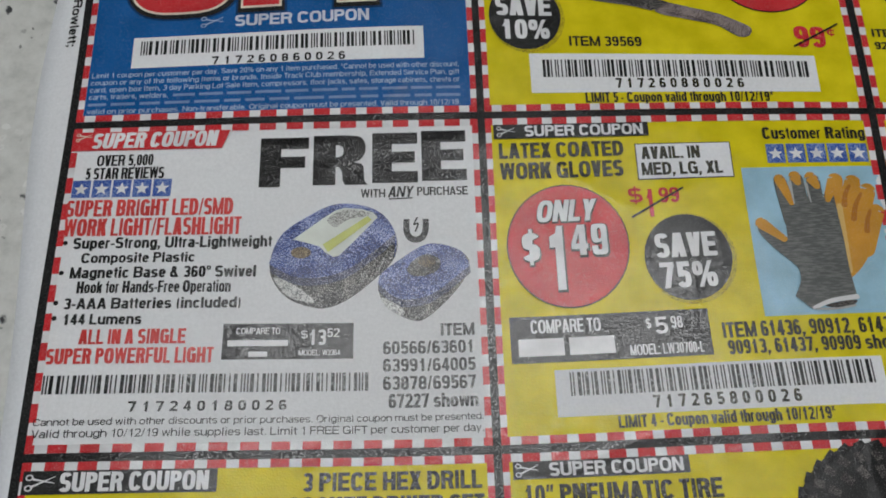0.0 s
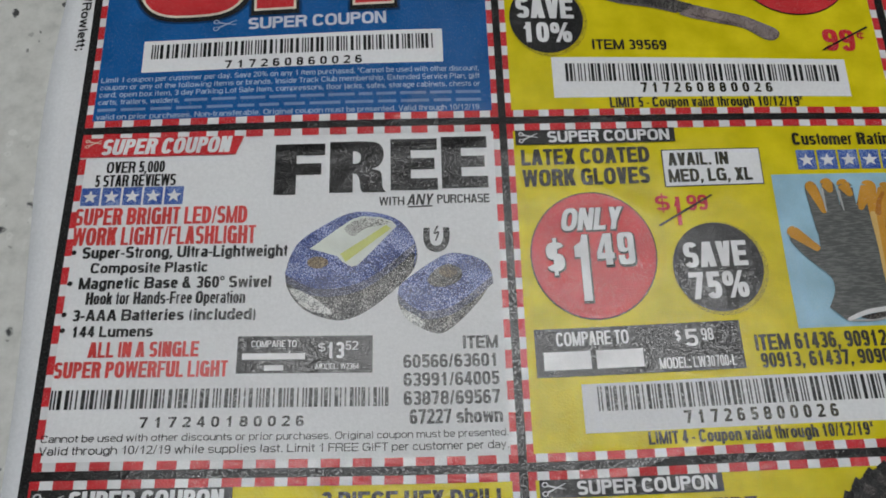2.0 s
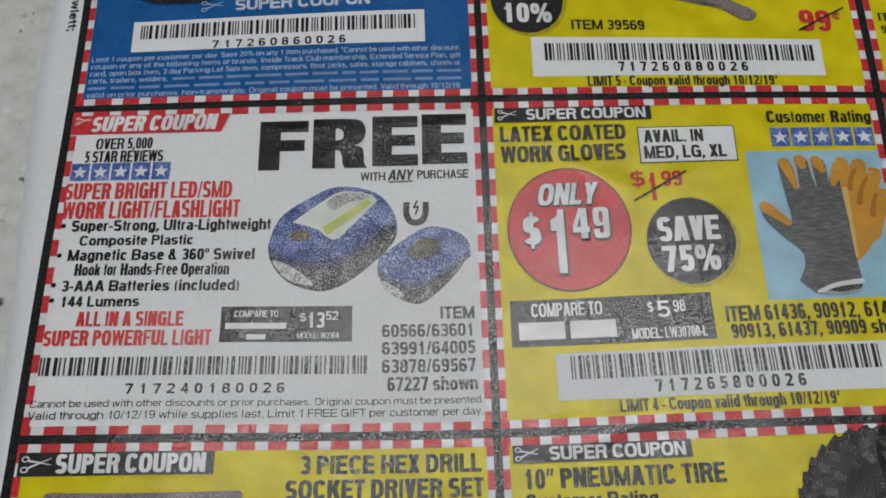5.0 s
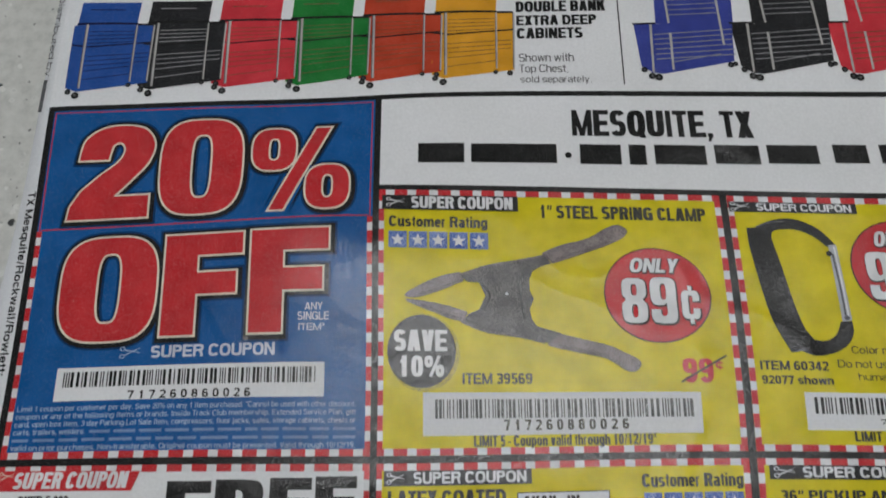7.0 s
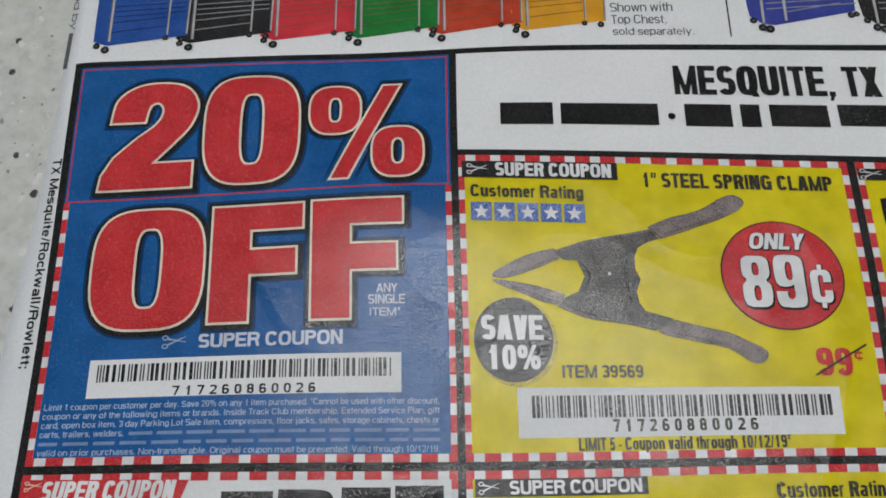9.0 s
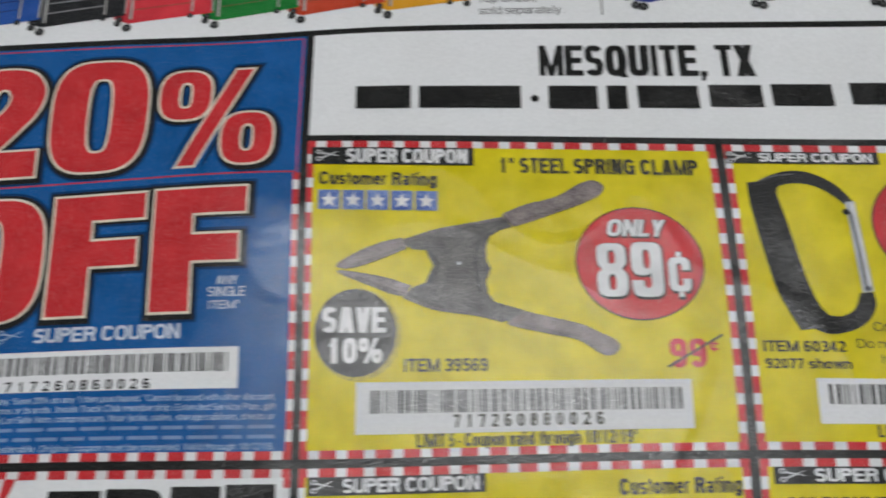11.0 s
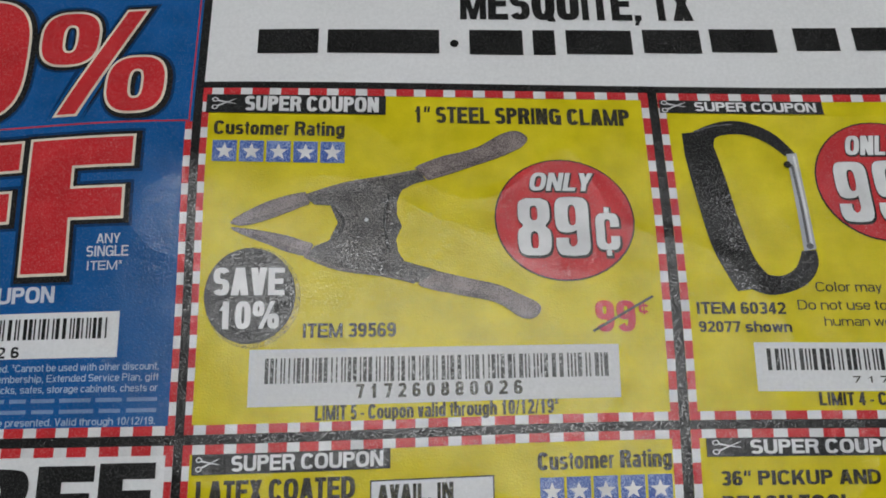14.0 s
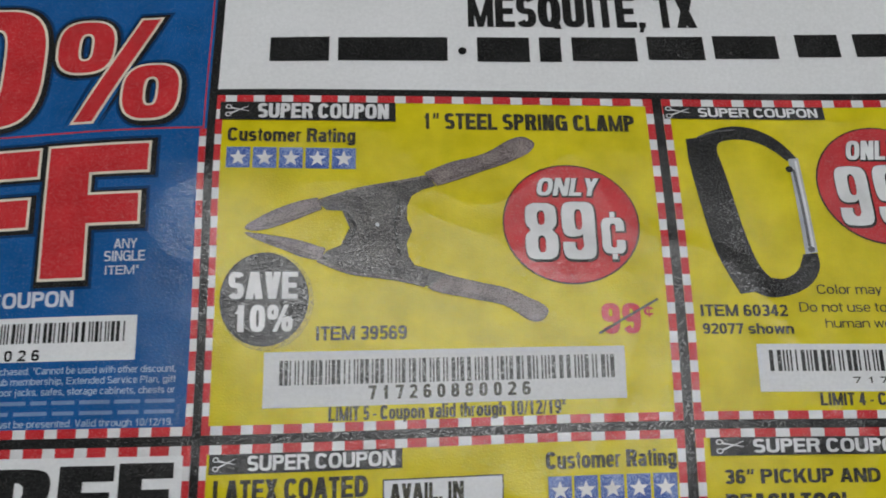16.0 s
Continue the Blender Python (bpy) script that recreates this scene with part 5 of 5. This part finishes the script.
part("bullet", disc(36.47, 55.29, 0.62, n=18), BLACK, strip, 3)

# ---- the tool cabinets along the top ----
top = part("cabinet_advert", box(LEFT - 0.65, TOPLINE + 0.55, RIGHT, 108), LABEL_WHITE, flyer, 1, "white advert with a row of coloured tool cabinets")


def castor(u, v, r):
    part("cabinet_castor", disc(u, v, r, n=20), BLACK, top, 4.5)
    part("castor_hub", disc(u, v, r * 0.4, n=12), GREY, top, 5)


def tool_cabinet(du, material, lines, lift):
    """A printed rolling cabinet with a lidded chest on it, drawers, upright handles and castors."""
    def at(*points):
        return [(u + du, v) for u, v in points]
    part("cabinet_chest", shape(at((-61.6, 93.7), (-49.3, 93.5), (-49.6, 87.9), (-61.9, 88.1)), lift), material, top, 2)
    part("chest_shadow", ribbon(at((-61.8, 88.5), (-55, 88.5), (-49.6, 88.3)), 0.55, 0.5, lift + 0.1), DEEP if material is CAB_BLUE else BLACK, top, 2)
    part("chest_shine", ribbon(at((-59.6, 91.9), (-55, 91.8), (-52.5, 91.7)), 0.22, 0.2), lines, top, 3)
    part("cabinet_picture", shape(at((-62.6, 88.2), (-46.1, 87.9), (-46, 74.1), (-48.4, 73.8), (-60, 72.4), (-62.4, 73.4)), lift + 0.02), material, top, 2, "printed rolling tool cabinet")
    part("cabinet_top_edge", ribbon(at((-49.4, 88.1), (-46.1, 88.0)), 0.5, caps=False), BLACK, top, 3)
    part("cabinet_gap_line", ribbon(at((-62.5, 83.5), (-60.1, 83.1)), 0.4, caps=False), DEEP if material is CAB_BLUE else BLACK, top, 3)
    part("cabinet_gap_line", ribbon(at((-59.4, 82.9), (-46.2, 83.7)), 0.34, caps=False), DEEP if material is CAB_BLUE else BLACK, top, 3)
    for i in range(9):
        t = (0.10, 0.16, 0.22, 0.28, 0.48, 0.55, 0.62, 0.70, 0.83)[i]
        a, b = (-59.3, 88.1 - 15.6 * t), (-49.8 if i < 4 or i > 6 else -46.6, 87.9 - 14.0 * t)
        part("cabinet_drawer_line", ribbon(at(a, b), 0.20 if lines is SILVER_LINE else 0.15, caps=False), lines, top, 3)
    for a, b, w in (((-59.8, 88.3), (-59.6, 73.2), 0.62), ((-49.55, 87.8), (-49.5, 74.4), 0.42), ((-46.0, 87.8), (-46.1, 74.4), 0.42)):
        part("cabinet_post", ribbon(at(a, b), w, w * 0.8, caps=False), POST, top, 4)
        part("post_shade", ribbon(at((a[0] - 0.35 * w, a[1]), (b[0] - 0.35 * w, b[1])), w * 0.3, caps=False), GREY, top, 4.3)
    for u, v, r in ((-61.7, 72.4, 0.62), (-60.1, 71.5, 0.75), (-49.7, 73.6, 0.5), (-46.9, 73.3, 0.6)):
        castor(u + du, v, r)


def double_cabinet(du, material, lines, lift):
    """A printed double-bank cabinet, seen from its end, with a narrower chest on top."""
    def at(*points):
        return [(u + du, v) for u, v in points]
    part("cabinet_chest", shape(at((55.2, 95.6), (70.6, 95.4), (70.0, 84.4), (54.9, 84.6)), lift), material, top, 2)
    part("cabinet_picture", shape(at((50.6, 84.5), (69.8, 84.8), (69.1, 75.8), (55.5, 73.0), (53.4, 73.3), (51.4, 74.8)), lift + 0.02), material, top, 2, "printed double-bank tool cabinet")
    part("cabinet_top_edge", ribbon(at((50.4, 84.6), (54.9, 84.7)), 0.45, caps=False), BLACK, top, 3)
    for i in range(6):
        v = 82.4 - 1.15 * i
        part("cabinet_drawer_line", ribbon(at((54.4, v - 0.35), (69.5, v + 0.75)), 0.2, caps=False), lines, top, 3)
    part("cabinet_drawer_line", ribbon(at((57.7, 75.7), (66.8, 77.5)), 0.2, caps=False), lines, top, 3)
    for i in range(5):
        part("chest_drawer_line", ribbon(at((57.6, 91.5 - 1.2 * i), (67, 91.9 - 1.2 * i)), 0.18, caps=False), lines, top, 3)
    for a, b in (((53.9, 84.4), (53.6, 73.4)), ((57.6, 82.4), (57.4, 73.9)), ((57.0, 95), (57.5, 84.7)), ((67.2, 95), (67.6, 79.5))):
        part("cabinet_post", ribbon(at(a, b), 0.5, 0.42, caps=False), POST, top, 4)
    for u, v, r in ((51.9, 73.9, 0.6), (53.3, 72.5, 0.7), (54.5, 72.2, 0.75), (68.3, 75.0, 0.6), (69.2, 75.2, 0.5)):
        castor(u + du, v, r)


for i, material in enumerate((CAB_BLUE, CAB_BLACK, CAB_RED, CAB_GREEN, CAB_ORANGE, CAB_YELLOW)):
    tool_cabinet(14.56 * i, material, SILVER_LINE if i == 1 else DEEP if i == 0 else BROWN_LINE, 0.6 - 0.1 * i)
for i, material in enumerate((CAB_VIOLET, CAB_BLACK, CAB_RED)):
    double_cabinet(18.8 * i, material, SILVER_LINE if i < 2 else BROWN_LINE, 0.6 - 0.1 * i)
type_line("56\u201d x 22\u201d", (27.33, 91.4, 38.56, 94.0), BLACK, top, 3, 0.06, name="headline")
type_line("DOUBLE BANK", (27.27, 87.97, 45.26, 90.62), BLACK, top, 3, 0.06, name="headline")
type_line("EXTRA DEEP", (27.31, 84.67, 43.33, 87.08), BLACK, top, 3, 0.06, name="headline")
type_line("CABINETS", (27.36, 81.43, 40.47, 84), BLACK, top, 3, 0.06, name="headline")
type_line("Shown with", (27.67, 75.94, 38.5, 77.83), GREY, top, 3, 0.0)
type_line("Top Chest,", (27.73, 73.44, 37.33, 75.26), GREY, top, 3, 0.0)
type_line("sold separately.", (27.88, 71.1, 41.81, 72.61), GREY, top, 3, 0.0)
part("divider_line", ribbon([(47.86, 70.65), (47.77, 91.45)], 0.22, caps=False), BLACK, top, 3)


# ---- lines that run down the margin ----
def side_line(body, start, end, tall, weight):
    """Type that reads downwards along the left margin."""
    bm = lettering(body, 0, 0, math.hypot(end[0] - start[0], end[1] - start[1]), tall, weight)
    ang = math.atan2(end[1] - start[1], end[0] - start[0])
    for v in bm.verts:
        a, b = v.co.x, v.co.y
        v.co = (start[0] + a * math.cos(ang) - b * math.sin(ang), start[1] + a * math.sin(ang) + b * math.cos(ang), 0)
    return part("margin_text", bm, BLACK, flyer, 1, "small type running down the margin")


side_line("TX Mesquite/Rockwall/Rowlett;", (-66.67, 50.68), (-67.2, 15), 1.55, 0.045)
side_line("Distributed by", (-67.1, 96.17), (-67.26, 76.49), 1.25, 0.008)
part("margin_bar", ribbon([(-66.91, 75.73), (-67.09, 68.35)], 0.8, caps=False), GREY, flyer, 1)
